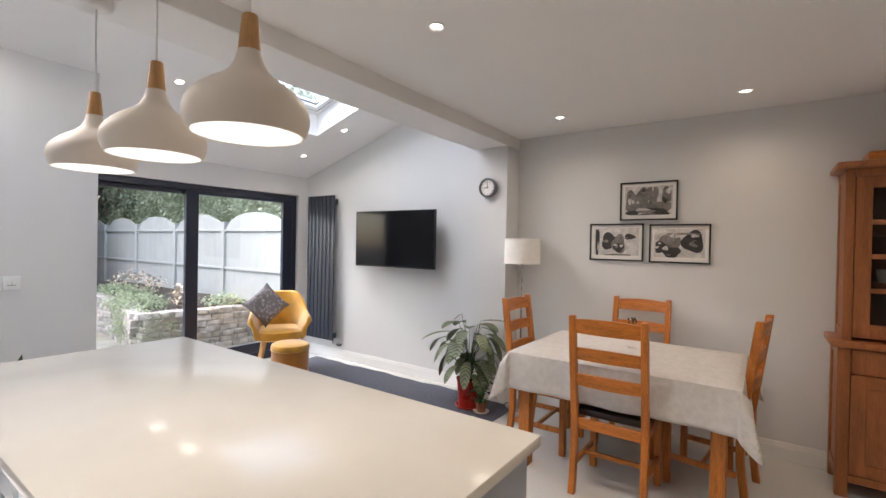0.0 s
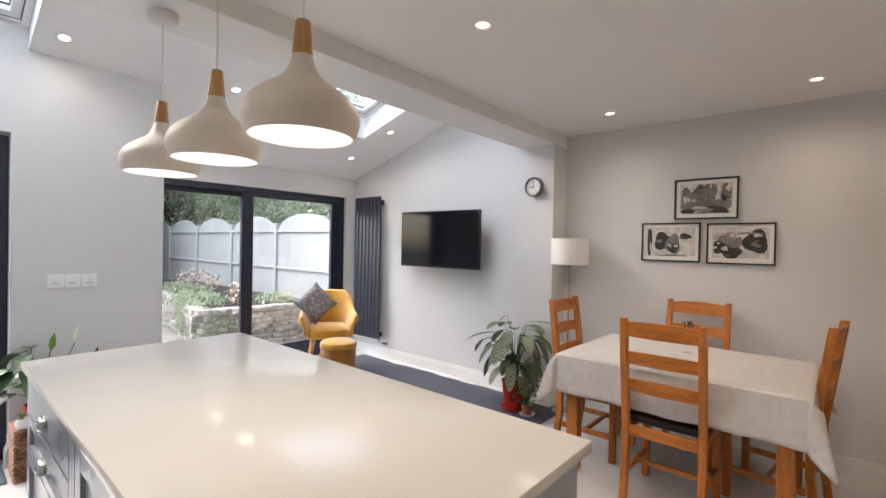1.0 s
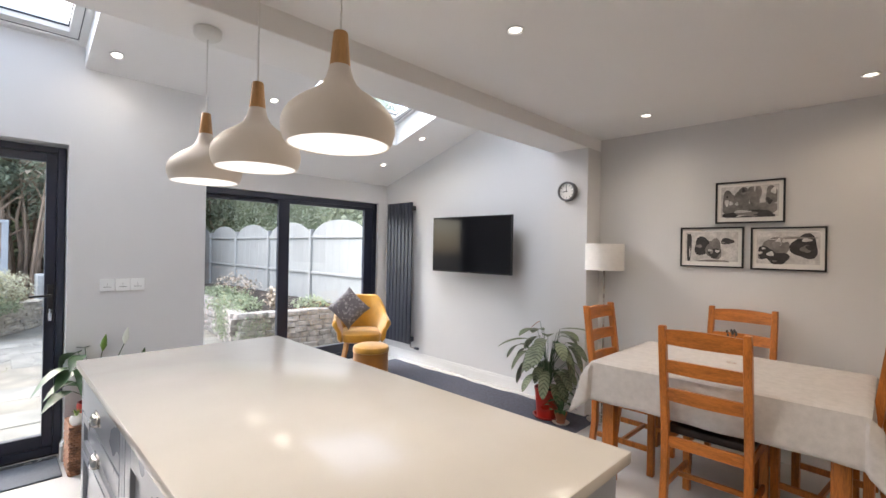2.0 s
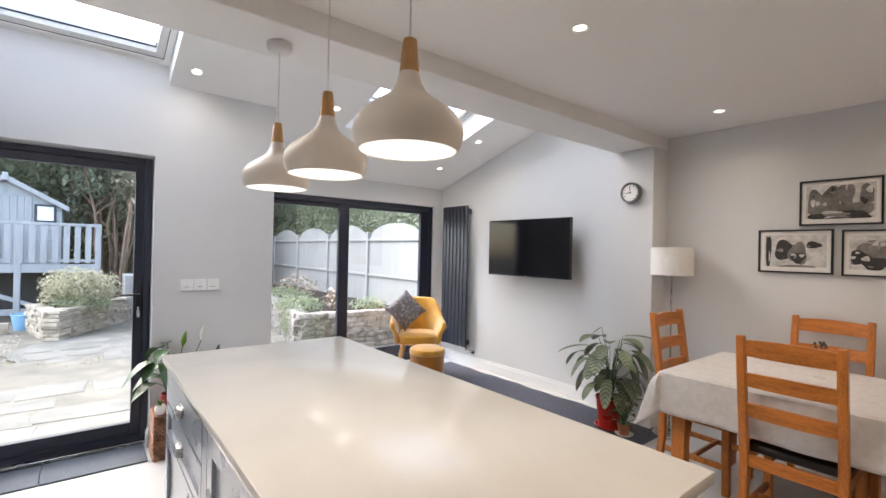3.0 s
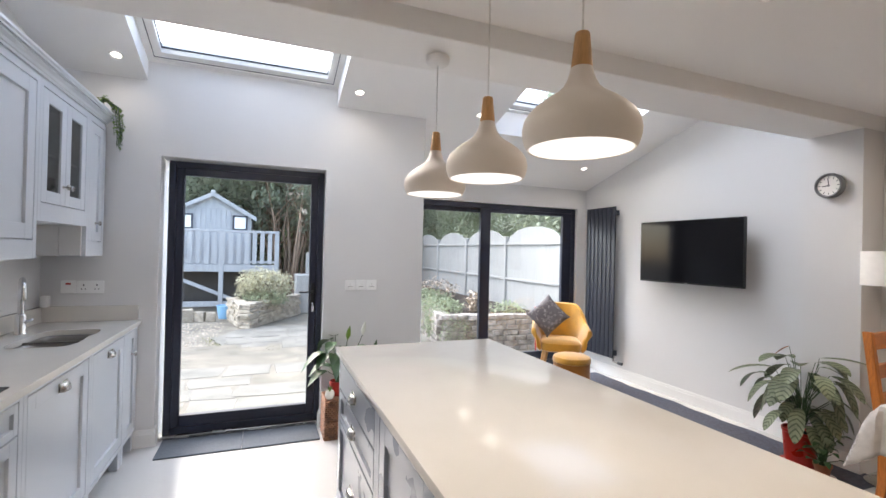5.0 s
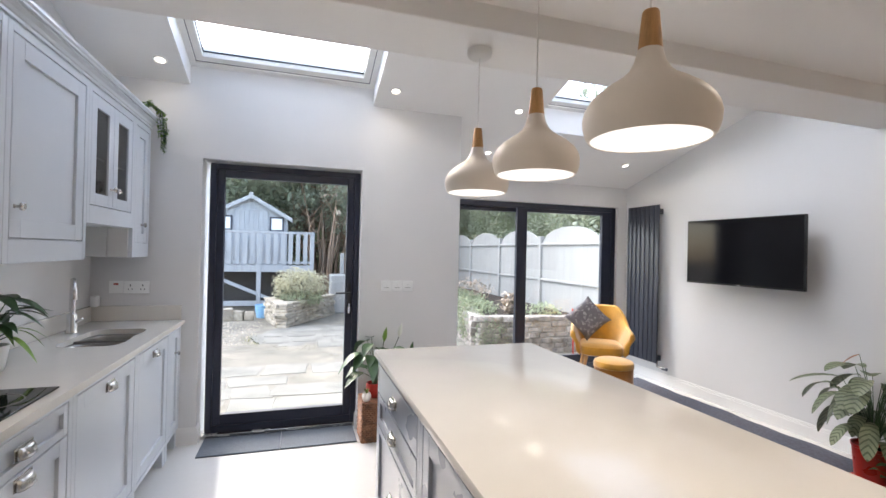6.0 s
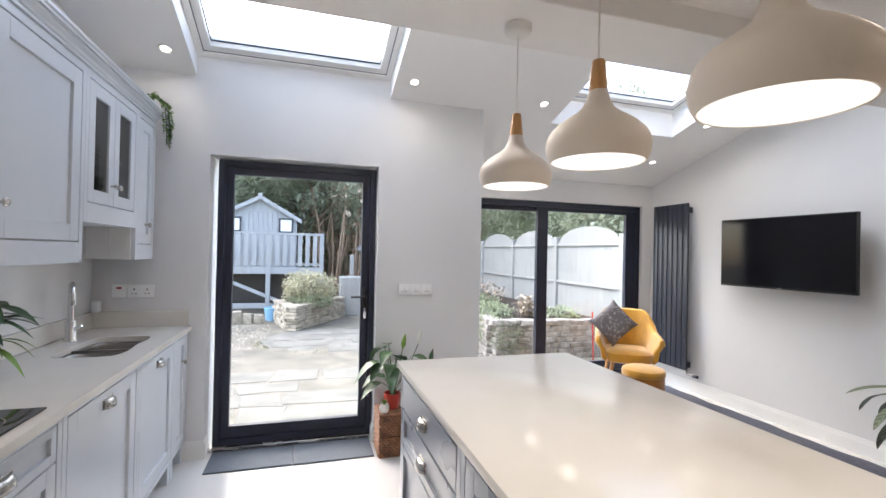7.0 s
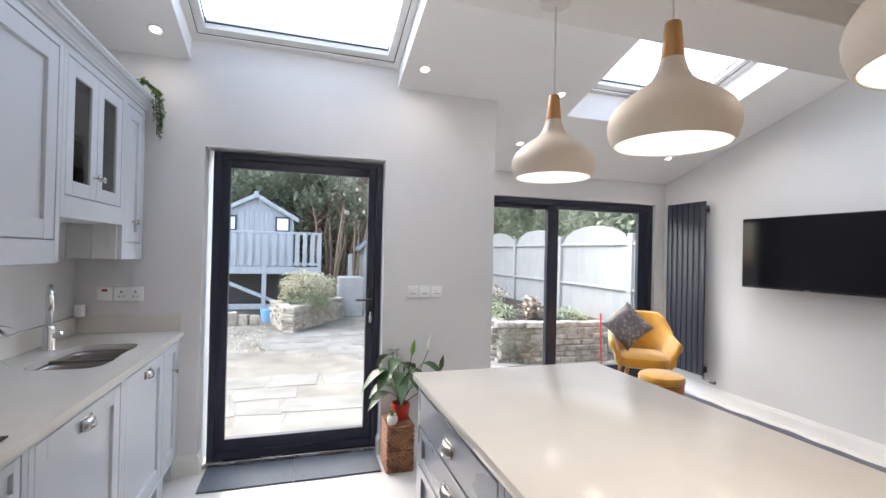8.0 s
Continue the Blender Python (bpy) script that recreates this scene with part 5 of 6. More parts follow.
bm = bmesh.new()
nx, ny = 40, 40
vv = []
for i in range(nx + 1):
    row = []
    for j in range(ny + 1):
        x = XS - 0.30 + 0.0 - (i / nx) ** 2 * 300
        y = -150 + 300 * j / ny
        row.append(bm.verts.new((x, y, GZ - 0.03)))
    vv.append(row)
for i in range(nx):
    for j in range(ny):
        bm.faces.new((vv[i][j], vv[i + 1][j], vv[i + 1][j + 1], vv[i][j + 1]))
box(bm, (XS - 0.30, -150, GZ - 0.6), (XD - 0.301, YN - 0.301, GZ - 0.03))
setting("ground", bm, EARTH, "bare gravelly garden earth", "ground")

random.seed(5)
pat = tagged(part("patio", one((-7.75, -3.4, GZ - 0.1), (XD - 0.31, 1.0, GZ - 0.008)), EARTH, None, "", False), "pale weathered stone patio outside the doors", "patio", "", "structure")
part("bedding", one((-9.6, 1.001, GZ - 0.1), (XS - 0.31, 2.45, GZ - 0.012)), EARTH, pat, "", False)


def slab(x0, x1, y0, y1, z=GZ):
    g, h = 0.014, random.uniform(-0.003, 0.003)
    a = random.uniform(0.03, 0.085)
    bm = bmesh.new()
    c = [(x0 + g, y0 + g), (x1 - g, y0 + g), (x1 - g, y1 - g), (x0 + g, y1 - g)]
    c = [(x + random.uniform(-a, a) * 0.6, y + random.uniform(-a, a) * 0.6) for x, y in c]
    ring = []
    for (px, py), (qx, qy) in zip(c, c[1:] + c[:1]):
        ring += [(px, py), ((px + qx) / 2 + random.uniform(-a, a) * 0.5, (py + qy) / 2 + random.uniform(-a, a) * 0.5)]
    mx, my = sum(p[0] for p in ring) / 8, sum(p[1] for p in ring) / 8
    lo = [bm.verts.new((px, py, z - 0.03)) for px, py in ring]
    hi = [bm.verts.new((px, py, z + h - 0.006)) for px, py in ring]
    top = [bm.verts.new((px + (mx - px) * 0.03, py + (my - py) * 0.03, z + h)) for px, py in ring]
    for p, q in ((lo, hi), (hi, top)):
        for k in range(8):
            bm.faces.new((p[k], p[(k + 1) % 8], q[(k + 1) % 8], q[k]))
    bm.faces.new(top)
    part("slab", bm, SLAB, pat, "", False)


slab(XD - 0.318, XD - 0.172, DY0 + 0.01, -0.1)
slab(XD - 0.318, XD - 0.172, -0.1, DY1 - 0.01)
x = XD - 0.32
while x > -7.4:
    d = random.choice((0.42, 0.5, 0.6))
    y = -3.2 + random.uniform(0, 0.3)
    while y < 2.3:
        w = random.choice((0.4, 0.55, 0.7, 0.85))
        if not (x > XS - 0.35 and y + w > 0.95):
            if random.random() > 0.04 and not (x - d < -6.62 and y < 0.1) and not (x - d < -6.9 and y < 0.5):
                slab(x - d, x, y, y + w)
        y += w
    x -= d
for x0, y0 in ((-7.9, 0.3), (-7.95, 0.95), (-8.5, 0.75), (-8.55, 1.3), (-9.1, 1.0), (-9.7, 1.25), (-10.3, 1.3), (-7.9, 1.6), (-8.5, 1.85), (-9.1, 1.6), (-6.1, 2.3), (-6.7, 2.35), (-7.3, 2.3), (-7.9, 2.3)):
    slab(x0, x0 + 0.56, y0, y0 + 0.5)
# low terrace of flagstones that leads to the planter
random.seed(31)
EDGE = [(-8.36, -0.76), (-7.72, -0.58), (-7.42, -0.22), (-7.28, 0.10), (-7.60, 0.36), (-7.64, 0.75), (-8.6, 1.25), (-9.5, 1.0), (-9.45, 0.0), (-9.15, -0.45)]
ring = []
for (px, py), (qx, qy) in zip(EDGE, EDGE[1:] + EDGE[:1]):
    for k in range(4):
        ring.append((px + (qx - px) * k / 4 + random.uniform(-0.03, 0.03), py + (qy - py) * k / 4 + random.uniform(-0.03, 0.03)))
bm = bmesh.new()
lo, hi = ([bm.verts.new((px, py, z)) for px, py in ring] for z in (GZ - 0.05, GZ - 0.010))
for k in range(len(ring)):
    bm.faces.new((lo[k], lo[(k + 1) % len(ring)], hi[(k + 1) % len(ring)], hi[k]))
bm.faces.new(hi)
terrace = tagged(part("stone_terrace", bm, SLAB, None, "", False), "low terrace of pale flagstones edged with moss", "terrace")
for cx, cy, w, d in ((-8.05, -0.36, 0.52, 0.40), (-7.66, -0.10, 0.30, 0.42), (-8.55, -0.42, 0.40, 0.30), (-8.05, 0.10, 0.40, 0.42), (-8.55, 0.05, 0.48, 0.50), (-7.95, 0.55, 0.46, 0.42), (-8.50, 0.62, 0.52, 0.46), (-9.02, 0.15, 0.36, 0.60), (-9.05, 0.78, 0.46, 0.42)):
    n, fl = 11, bmesh.new()
    out = [(cx + w * 0.5 * math.copysign(abs(math.cos(a)) ** 0.55, math.cos(a)) * random.uniform(0.9, 1.06), cy + d * 0.5 * math.copysign(abs(math.sin(a)) ** 0.55, math.sin(a)) * random.uniform(0.9, 1.06)) for a in [2 * math.pi * k / n for k in range(n)]]
    top = GZ + random.uniform(-0.007, -0.004)
    lo, hi = [fl.verts.new((px, py, GZ - 0.014)) for px, py in out], [fl.verts.new((px, py, top)) for px, py in out]
    for k in range(n):
        fl.faces.new((lo[k], lo[(k + 1) % n], hi[(k + 1) % n], hi[k]))
    fl.faces.new(hi)
    part("flagstone", fl, SLAB, terrace, "", False)
MOSS = material("yellow green moss", (0.17, 0.17, 0.07), 0.9, var=0.4, scale=14)
bm = bmesh.new()
for px, py in ring[0:20]:
    for k in range(26):
        leaf(bm, (px + random.uniform(-0.12, 0.16), py + random.uniform(-0.14, 0.10), GZ - 0.025), (random.uniform(-1, 1), random.uniform(-1, 1), random.uniform(0.4, 1.4)), random.uniform(0.03, 0.06), 0.016, 0.4, 0.2, 2)
tagged(part("moss_edge", bm, MOSS, None, "", False), "tufts of moss and grass along the flagstones", "moss", "", "stuff")

# loose stones and dead leaves on the earth
random.seed(33)
bm = bmesh.new()
for k in range(900):
    px, py, q = random.uniform(-10.2, -6.7), random.uniform(-2.6, -0.35), random.uniform(0.012, 0.034)
    if px < -8.8 and py > -0.7:
        continue
    a = random.uniform(0, 6.28)
    vs_ = [bm.verts.new((px + q * math.cos(a + k_ * 1.257) * random.uniform(0.7, 1.2), py + q * math.sin(a + k_ * 1.257) * random.uniform(0.7, 1.2), GZ - 0.032)) for k_ in range(5)]
    tp = bm.verts.new((px, py, GZ - 0.03 + q * 0.7))
    for k_ in range(5):
        bm.faces.new((vs_[k_], vs_[(k_ + 1) % 5], tp))
tagged(part("loose_stones", bm, STONE, None, "", False), "small loose stones strewn over bare earth", "stones", "", "stuff")


def stone(parent, at, size, turn, mt):
    bm = bmesh.new()
    box(bm, [-s / 2 for s in size], [s / 2 for s in size], min(size) * 0.08)
    for v in bm.verts:
        v.co *= 1 + 0.16 * noise.noise(v.co * 9 + Vector(at) * 3)
    bmesh.ops.transform(bm, matrix=pose(*at, random.uniform(-3, 3), random.uniform(-4, 4), turn), verts=bm.verts[:])
    part("stone", bm, mt, parent)


def stone_wall(parent, p, q, z0, courses, h, depth, mt, lmin=0.18, lmax=0.42):
    p, q = Vector((*p, 0)), Vector((*q, 0))
    d, ln = (q - p).normalized(), (q - p).length
    turn = math.degrees(math.atan2(d.y, d.x))
    bm = bmesh.new()
    box(bm, (0.02, -depth / 2 + 0.022, z0), (ln - 0.02, depth / 2 - 0.022, z0 + h * courses - 0.02))
    bmesh.ops.transform(bm, matrix=pose(p.x, p.y, 0, 0, 0, turn), verts=bm.verts[:])
    part("core", bm, mt, parent, "rough mortar core between the stones", False)
    for c in range(courses):
        s = random.uniform(-0.1, 0)
        while s < ln - 0.03:
            w = min(random.uniform(lmin, lmax), ln - s + 0.04)
            if w > 0.06:
                m = p + d * (s + w / 2)
                hh = h * random.uniform(0.72, 1.0)
                stone(parent, (m.x, m.y, z0 + h * (c + 0.5)), (w - 0.012, depth * random.uniform(0.85, 1.12), hh), turn + random.uniform(-2, 2), mt)
            s += w


def shrub(bm, c, r, n, size):
    for k in range(n):
        while True:
            p = Vector([random.uniform(-1, 1) for _ in range(3)])
            if 0.35 < p.length < 1:
                break
        p *= 1 + 0.25 * noise.noise(p * 2.3 + Vector(c))
        pos = Vector(c) + Vector((p.x * r[0], p.y * r[1], p.z * r[2]))
        w = Vector((random.uniform(-1, 1), random.uniform(-1, 1), random.uniform(-0.6, 0.9)))
        leaf(bm, pos, w, size * random.uniform(0.6, 1.3), size * 0.5 * random.uniform(0.7, 1.2), 0.2, 0.2, 2)


# round planter before the playhouse
random.seed(41)
pw = thing("stone_planter", "curved dry-stone planter with pale layered stones", "planter")
stone_wall(pw, (-9.42, -0.30), (-11.2, 0.72), GZ - 0.03, 8, 0.060, 0.22, STONE, 0.2, 0.5)
stone_wall(pw, (-9.50, -0.34), (-10.6, -0.60), GZ - 0.03, 8, 0.060, 0.22, STONE, 0.2, 0.5)
bm = bmesh.new()
bed = [(-9.62, -0.28), (-11.15, 0.58), (-11.7, 0.2), (-10.6, -0.48)]
lo, hi = ([bm.verts.new((px, py, z)) for px, py in bed] for z in (GZ - 0.05, 0.34))
for k in range(4):
    bm.faces.new((lo[k], lo[(k + 1) % 4], hi[(k + 1) % 4], hi[k]))
bm.faces.new(hi)
part("soil", bm, SOIL, pw, "", False)
sb = thing("planter_bush", "yellow green bushy plant in the stone planter", "bush")
bm = bmesh.new()
shrub(bm, (-10.35, 0.02, 0.64), (0.45, 0.60, 0.38), 5200, 0.058)
part("flowering_top", bm, SHRUB2, sb)
bm = bmesh.new()
shrub(bm, (-10.05, 0.02, 0.40), (0.36, 0.50, 0.16), 1100, 0.06)
part("foliage", bm, SHRUB, sb)
for y, s in ((-1.20, 0.2), (-1.45, 0.25), (-1.75, 0.22), (-2.05, 0.26), (-1.0, 0.18)):
    rk = thing("garden_rock", "pale rough stone block on the earth", "rock", (-10.5, y, GZ - 0.03), random.uniform(-20, 20), "rocks below the playhouse")
    stone(rk, (0, 0, s * 0.5), (s * 0.9, s, s * 1.1), 0, STONE)
bu = thing("blue_tub", "light blue plastic garden tub", "tub", (-10.9, -0.72, GZ - 0.03))
part("tub", lathe(bmesh.new(), [(0.001, 0), (0.17, 0), (0.21, 0.26), (0.225, 0.27), (0.215, 0.28), (0.20, 0.26), (0.165, 0.02), (0.001, 0.015)], 32), material("blue plastic", (0.22, 0.42, 0.62), 0.4), bu)

# playhouse on stilts
PX, PZ = -12.0, 0.92
ph = thing("playhouse", "pale blue wooden playhouse on a raised deck", "playhouse")
DY_0, DY_1 = -2.75, 0.345
part("deck", one((PX - 2.6, DY_0, PZ - 0.05), (PX, DY_1, PZ)), BLUE, ph)
part("deck_beam", one((PX - 0.02, DY_0, PZ - 0.07), (PX + 0.03, DY_1, PZ + 0.10), 0.005), BLUE, ph)
for y in (DY_0 + 0.05, -0.95, DY_1 - 0.05):
    part("post", one((PX - 0.06, y - 0.05, GZ - 0.1), (PX + 0.04, y + 0.05, PZ + 0.92 if y != -0.95 else PZ + 0.9), 0.006), BLUE, ph)
    part("back_post", one((PX - 2.5, y - 0.05, GZ - 0.1), (PX - 2.4, y + 0.05, PZ - 0.051)), BLUE, ph)
part("top_rail", one((PX - 0.04, DY_0, PZ + 0.88), (PX + 0.05, DY_1, PZ + 0.94), 0.006), BLUE, ph)
part("low_rail", one((PX - 0.015, DY_0, PZ + 0.14), (PX + 0.025, DY_1, PZ + 0.20), 0.005), BLUE, ph)
y = DY_0 + 0.03
while y < DY_1 - 0.1:
    part("baluster", one((PX + 0.026, y, PZ + 0.12), (PX + 0.045, y + 0.10, PZ + 0.90), 0.004), BLUE, ph)
    y += 0.175
bm = bmesh.new()
tube(bm, [(PX - 0.01, -2.1, PZ - 0.12), (PX - 0.01, -0.5, 0.10)], 0.055, 4)
part("brace", bm, BLUE, ph)
part("ground_beam", one((PX - 0.05, DY_0, GZ + 0.10), (PX + 0.03, -0.2, GZ + 0.22), 0.005), BLUE, ph)
HX, H0, H1, HM = PX - 0.85, -2.25, -0.33, -1.23
EZ, AZ = 2.26, 2.78
k, y = 0, PZ + 0.0
while y < 2.16:
    part("wall_board", one((HX - 0.01, H0, y), (HX + 0.012 + 0.004 * (k % 2), H1, y + 0.108), 0.004), BLUE, ph)
    y += 0.112
    k += 1
bm = bmesh.new()
vs_ = [bm.verts.new((HX + dx, yy, zz)) for dx in (-0.02, 0.010) for yy, zz in ((H0, 2.15), (H1, 2.15), (H1, EZ), (HM, AZ), (H0, EZ))]
for f in ((0, 1, 2, 3, 4), (5, 6, 7, 8, 9), (0, 1, 6, 5), (1, 2, 7, 6), (2, 3, 8, 7), (3, 4, 9, 8), (4, 0, 5, 9)):
    bm.faces.new([vs_[i] for i in f])
part("gable", bm, BLUE, ph, "", False)
part("side_wall", one((HX - 1.5, H1 - 0.03, PZ), (HX - 0.011, H1, EZ)), BLUE, ph)
part("rear_wall", boxes(((HX - 1.5, H0, PZ), (HX - 1.47, H1 - 0.031, EZ)), ((HX - 1.469, H0, PZ), (HX - 0.011, H0 + 0.03, EZ))), BLUE, ph)
for s, ye in ((-1, H0 - 0.12), (1, H1 + 0.12)):
    bm = bmesh.new()
    ze = EZ - 0.07
    vs_ = [bm.verts.new((xx, yy, zz + dz)) for dz in (0, 0.035) for xx, yy, zz in ((HX - 1.6, ye, ze), (HX + 0.12, ye, ze), (HX + 0.12, HM, AZ + 0.01), (HX - 1.6, HM, AZ + 0.01))]
    for f in ((0, 1, 2, 3), (4, 5, 6, 7), (0, 1, 5, 4), (1, 2, 6, 5), (2, 3, 7, 6), (3, 0, 4, 7)):
        bm.faces.new([vs_[i] for i in f])
    part("roof", bm, material("grey roofing felt", (0.2, 0.21, 0.23), 0.9, var=0.2) if s < 0 else bpy.data.materials["grey roofing felt"], ph, "grey felt roof", False)
    bm = bmesh.new()
    vs_ = [bm.verts.new((HX + dx, yy, zz + dz)) for dx in (0.121, 0.145) for yy, zz, dz in ((ye, ze, -0.06), (HM, AZ + 0.01, -0.06), (HM, AZ + 0.01, 0.05), (ye, ze, 0.05))]
    for f in ((0, 1, 2, 3), (4, 5, 6, 7), (0, 1, 5, 4), (1, 2, 6, 5), (2, 3, 7, 6), (3, 0, 4, 7)):
        bm.faces.new([vs_[i] for i in f])
    part("bargeboard", bm, BLUE, ph, "", False)
part("finial", one((HX + 0.146, HM - 0.05, AZ - 0.06), (HX + 0.165, HM + 0.05, AZ + 0.10), 0.004), BLUE, ph)
for yw in (-0.60, -1.86):
    w = part("window", boxes(((HX + 0.017, yw - 0.18, 1.88), (HX + 0.04, yw - 0.135, 2.27)), ((HX + 0.017, yw + 0.135, 1.88), (HX + 0.04, yw + 0.18, 2.27)), ((HX + 0.017, yw - 0.135, 2.225), (HX + 0.04, yw + 0.135, 2.27)), ((HX + 0.017, yw - 0.135, 1.88), (HX + 0.04, yw + 0.135, 1.925))), ANTHRA, ph, "dark framed window", False)
    part("pane", one((HX + 0.018, yw - 0.135, 1.925), (HX + 0.03, yw + 0.135, 2.225)), material("milky pane", (0.75, 0.77, 0.78), 0.2) if yw > -1 else bpy.data.materials["milky pane"], w, "pale reflecting pane", False)
for i in range(7):
    part("door_board", one((HX + 0.017, -1.62 + i * 0.115, PZ), (HX + 0.03, -1.51 + i * 0.115, 2.42), 0.004), BLUE, ph)

# added dark sheet that gives the shaded void under the deck its darkness
part("dark_lining", one((PX - 1.3, DY_0, GZ - 0.03), (PX - 1.25, DY_1 - 0.1, PZ - 0.06)), PRINT2, ph, "dark sheet standing in for the shade below the deck", False)
# shed at the far right of the yard
sh = thing("garden_shed", "small pale green garden shed", "shed")
part("wall", one((-14.5, 1.42, GZ - 0.1), (-12.4, 3.2, 1.5)), FENCE, sh, "", False)
bm = bmesh.new()
vs_ = [bm.verts.new((xx, yy, zz)) for xx in (-14.6, -12.3) for yy, zz in ((1.3, 1.45), (2.3, 2.3), (3.3, 1.45), (3.3, 1.52), (2.3, 2.38), (1.3, 1.52))]
for f in ((0, 1, 2, 3, 4, 5), (6, 7, 8, 9, 10, 11), (0, 1, 7, 6), (1, 2, 8, 7), (2, 3, 9, 8), (3, 4, 10, 9), (4, 5, 11, 10), (5, 0, 6, 11)):
    bm.faces.new([vs_[i] for i in f])
part("roof", bm, bpy.data.materials["grey roofing felt"], sh, "", False)
bm = bmesh.new()
vs_ = [bm.verts.new((xx, yy, zz)) for xx in (-12.45, -12.40) for yy, zz in ((1.42, 1.5), (3.2, 1.5), (2.3, 2.29))]
for f in ((0, 1, 2), (3, 4, 5), (0, 1, 4, 3), (1, 2, 5, 4), (2, 0, 3, 5)):
    bm.faces.new([vs_[i] for i in f])
part("gable", bm, FENCE, sh, "", False)
tagged(part("storage_box", one((-11.9, 0.72, GZ - 0.03), (-11.3, 1.30, 0.82), 0.02), FENCE), "pale grey garden storage box", "box")
tagged(part("fence_stake", one((-12.3, 1.02, GZ - 0.03), (-12.2, 1.12, 1.35), 0.01), FENCE), "pale wooden stake in the garden", "post")

# raised bed by the sliding doors
random.seed(51)
rb = thing("raised_bed", "raised garden bed with a brick-shaped stone retaining wall", "raised bed")
stone_wall(rb, (-6.45, 2.62), (-6.35, 4.25), GZ - 0.03, 7, 0.084, 0.2, STONE2, 0.13, 0.27)
stone_wall(rb, (-6.55, 2.62), (-8.1, 2.95), GZ - 0.03, 7, 0.084, 0.2, STONE2, 0.13, 0.27)
stone_wall(rb, (-8.15, 2.95), (-12.5, 3.25), GZ - 0.03, 6, 0.098, 0.2, STONE2, 0.25, 0.5)
bm = bmesh.new()
n, rows = 24, []
for i in range(n + 1):
    x = -6.55 - 6.0 * i / n
    y0 = 2.78 + 0.34 * min(1, (-6.55 - x) / 1.6) + 0.25 * max(0, (-8.1 - x)) / 4.4
    rows.append([bm.verts.new((x, y0 + (4.45 - y0) * j / 6, 0.44 + 0.03 * noise.noise((x * 2, j, 0)))) for j in range(7)])
for p, q in zip(rows, rows[1:]):
    for j in range(6):
        bm.faces.new((p[j], p[j + 1], q[j + 1], q[j]))
part("soil", bm, SOIL, rb)
for (c, r, nn, sz, mt, nm, lb) in (((-7.6, 2.98, 0.48), (0.75, 0.35, 0.14), 1400, 0.065, PALE, "ivy", "trailing green ivy over the bed wall"), ((-6.95, 2.68, 0.26), (0.62, 0.15, 0.32), 2300, 0.042, PALE, "ivy", "ivy hanging down the bed wall"),
                                   ((-6.36, 2.80, 0.20), (0.14, 0.30, 0.30), 900, 0.040, PALE, "ivy", "ivy hanging over the corner of the bed wall"), ((-9.0, 3.3, 0.50), (1.0, 0.3, 0.16), 1000, 0.08, PALE, "bed_plant", "low green plant in the raised bed"), ((-6.75, 3.9, 0.50), (0.25, 0.35, 0.14), 300, 0.08, SHRUB, "bed_plant", "ferny plant in the raised bed"),
                                   ((-6.9, 3.35, 0.60), (0.15, 0.15, 0.2), 200, 0.10, TWIG, "dry_grass", "tuft of dry grass in the bed"), ((-9.5, 3.7, 0.62), (1.0, 0.3, 0.22), 500, 0.07, TWIG, "dry_shrub", "bare twiggy shrub by the fence")):
    bm = bmesh.new()
    shrub(bm, c, r, nn, sz)
    tagged(part(nm, bm, mt), lb, "plant")
tagged(part("garden_cane", tube(bmesh.new(), [(-6.05, 4.02, GZ - 0.03), (-6.06, 4.0, 0.62)], 0.012, 8), REDP), "thin red garden cane", "cane")

# fence with arched panels
fe = thing("garden_fence", "pale timber fence with arched panel tops", "fence")
for i in range(8):
    x1 = -4.25 - i * 1.93
    x0 = x1 - 1.93
    yf = 4.62
    part("post", one((x0 - 0.05, yf - 0.05, GZ - 0.1), (x0 + 0.05, yf + 0.05, 1.80), 0.008), FENCE, fe)
    nb = 14
    for k in range(nb):
        a, b = x0 + 0.052 + (1.826 * k) / nb, x0 + 0.052 + (1.826 * (k + 1)) / nb
        f0, f1 = 2 * k / nb - 1, 2 * (k + 1) / nb - 1
        bm = bmesh.new()
        t0, t1 = (1.62 + 0.34 * math.sqrt(max(0, 1 - f * f * 0.96)) for f in (f0, f1))
        yo = 0.0012 * (k % 2)
        vs_ = [bm.verts.new((xx, yf - yo + dy, zz)) for dy in (0.0, 0.018) for xx, zz in ((a, GZ), (b - 0.0006, GZ), (b - 0.0006, t1), (a, t0))]
        for f in ((0, 1, 2, 3), (4, 5, 6, 7), (0, 1, 5, 4), (1, 2, 6, 5), (2, 3, 7, 6), (3, 0, 4, 7)):
            bm.faces.new([vs_[i_] for i_ in f])
        part("board", bm, FENCE, fe, "", False)
    for z in (0.92, 1.62):
        part("rail", one((x0 + 0.051, yf - 0.035, z), (x1 - 0.051, yf - 0.0045, z + 0.045), 0.004), FENCE, fe)


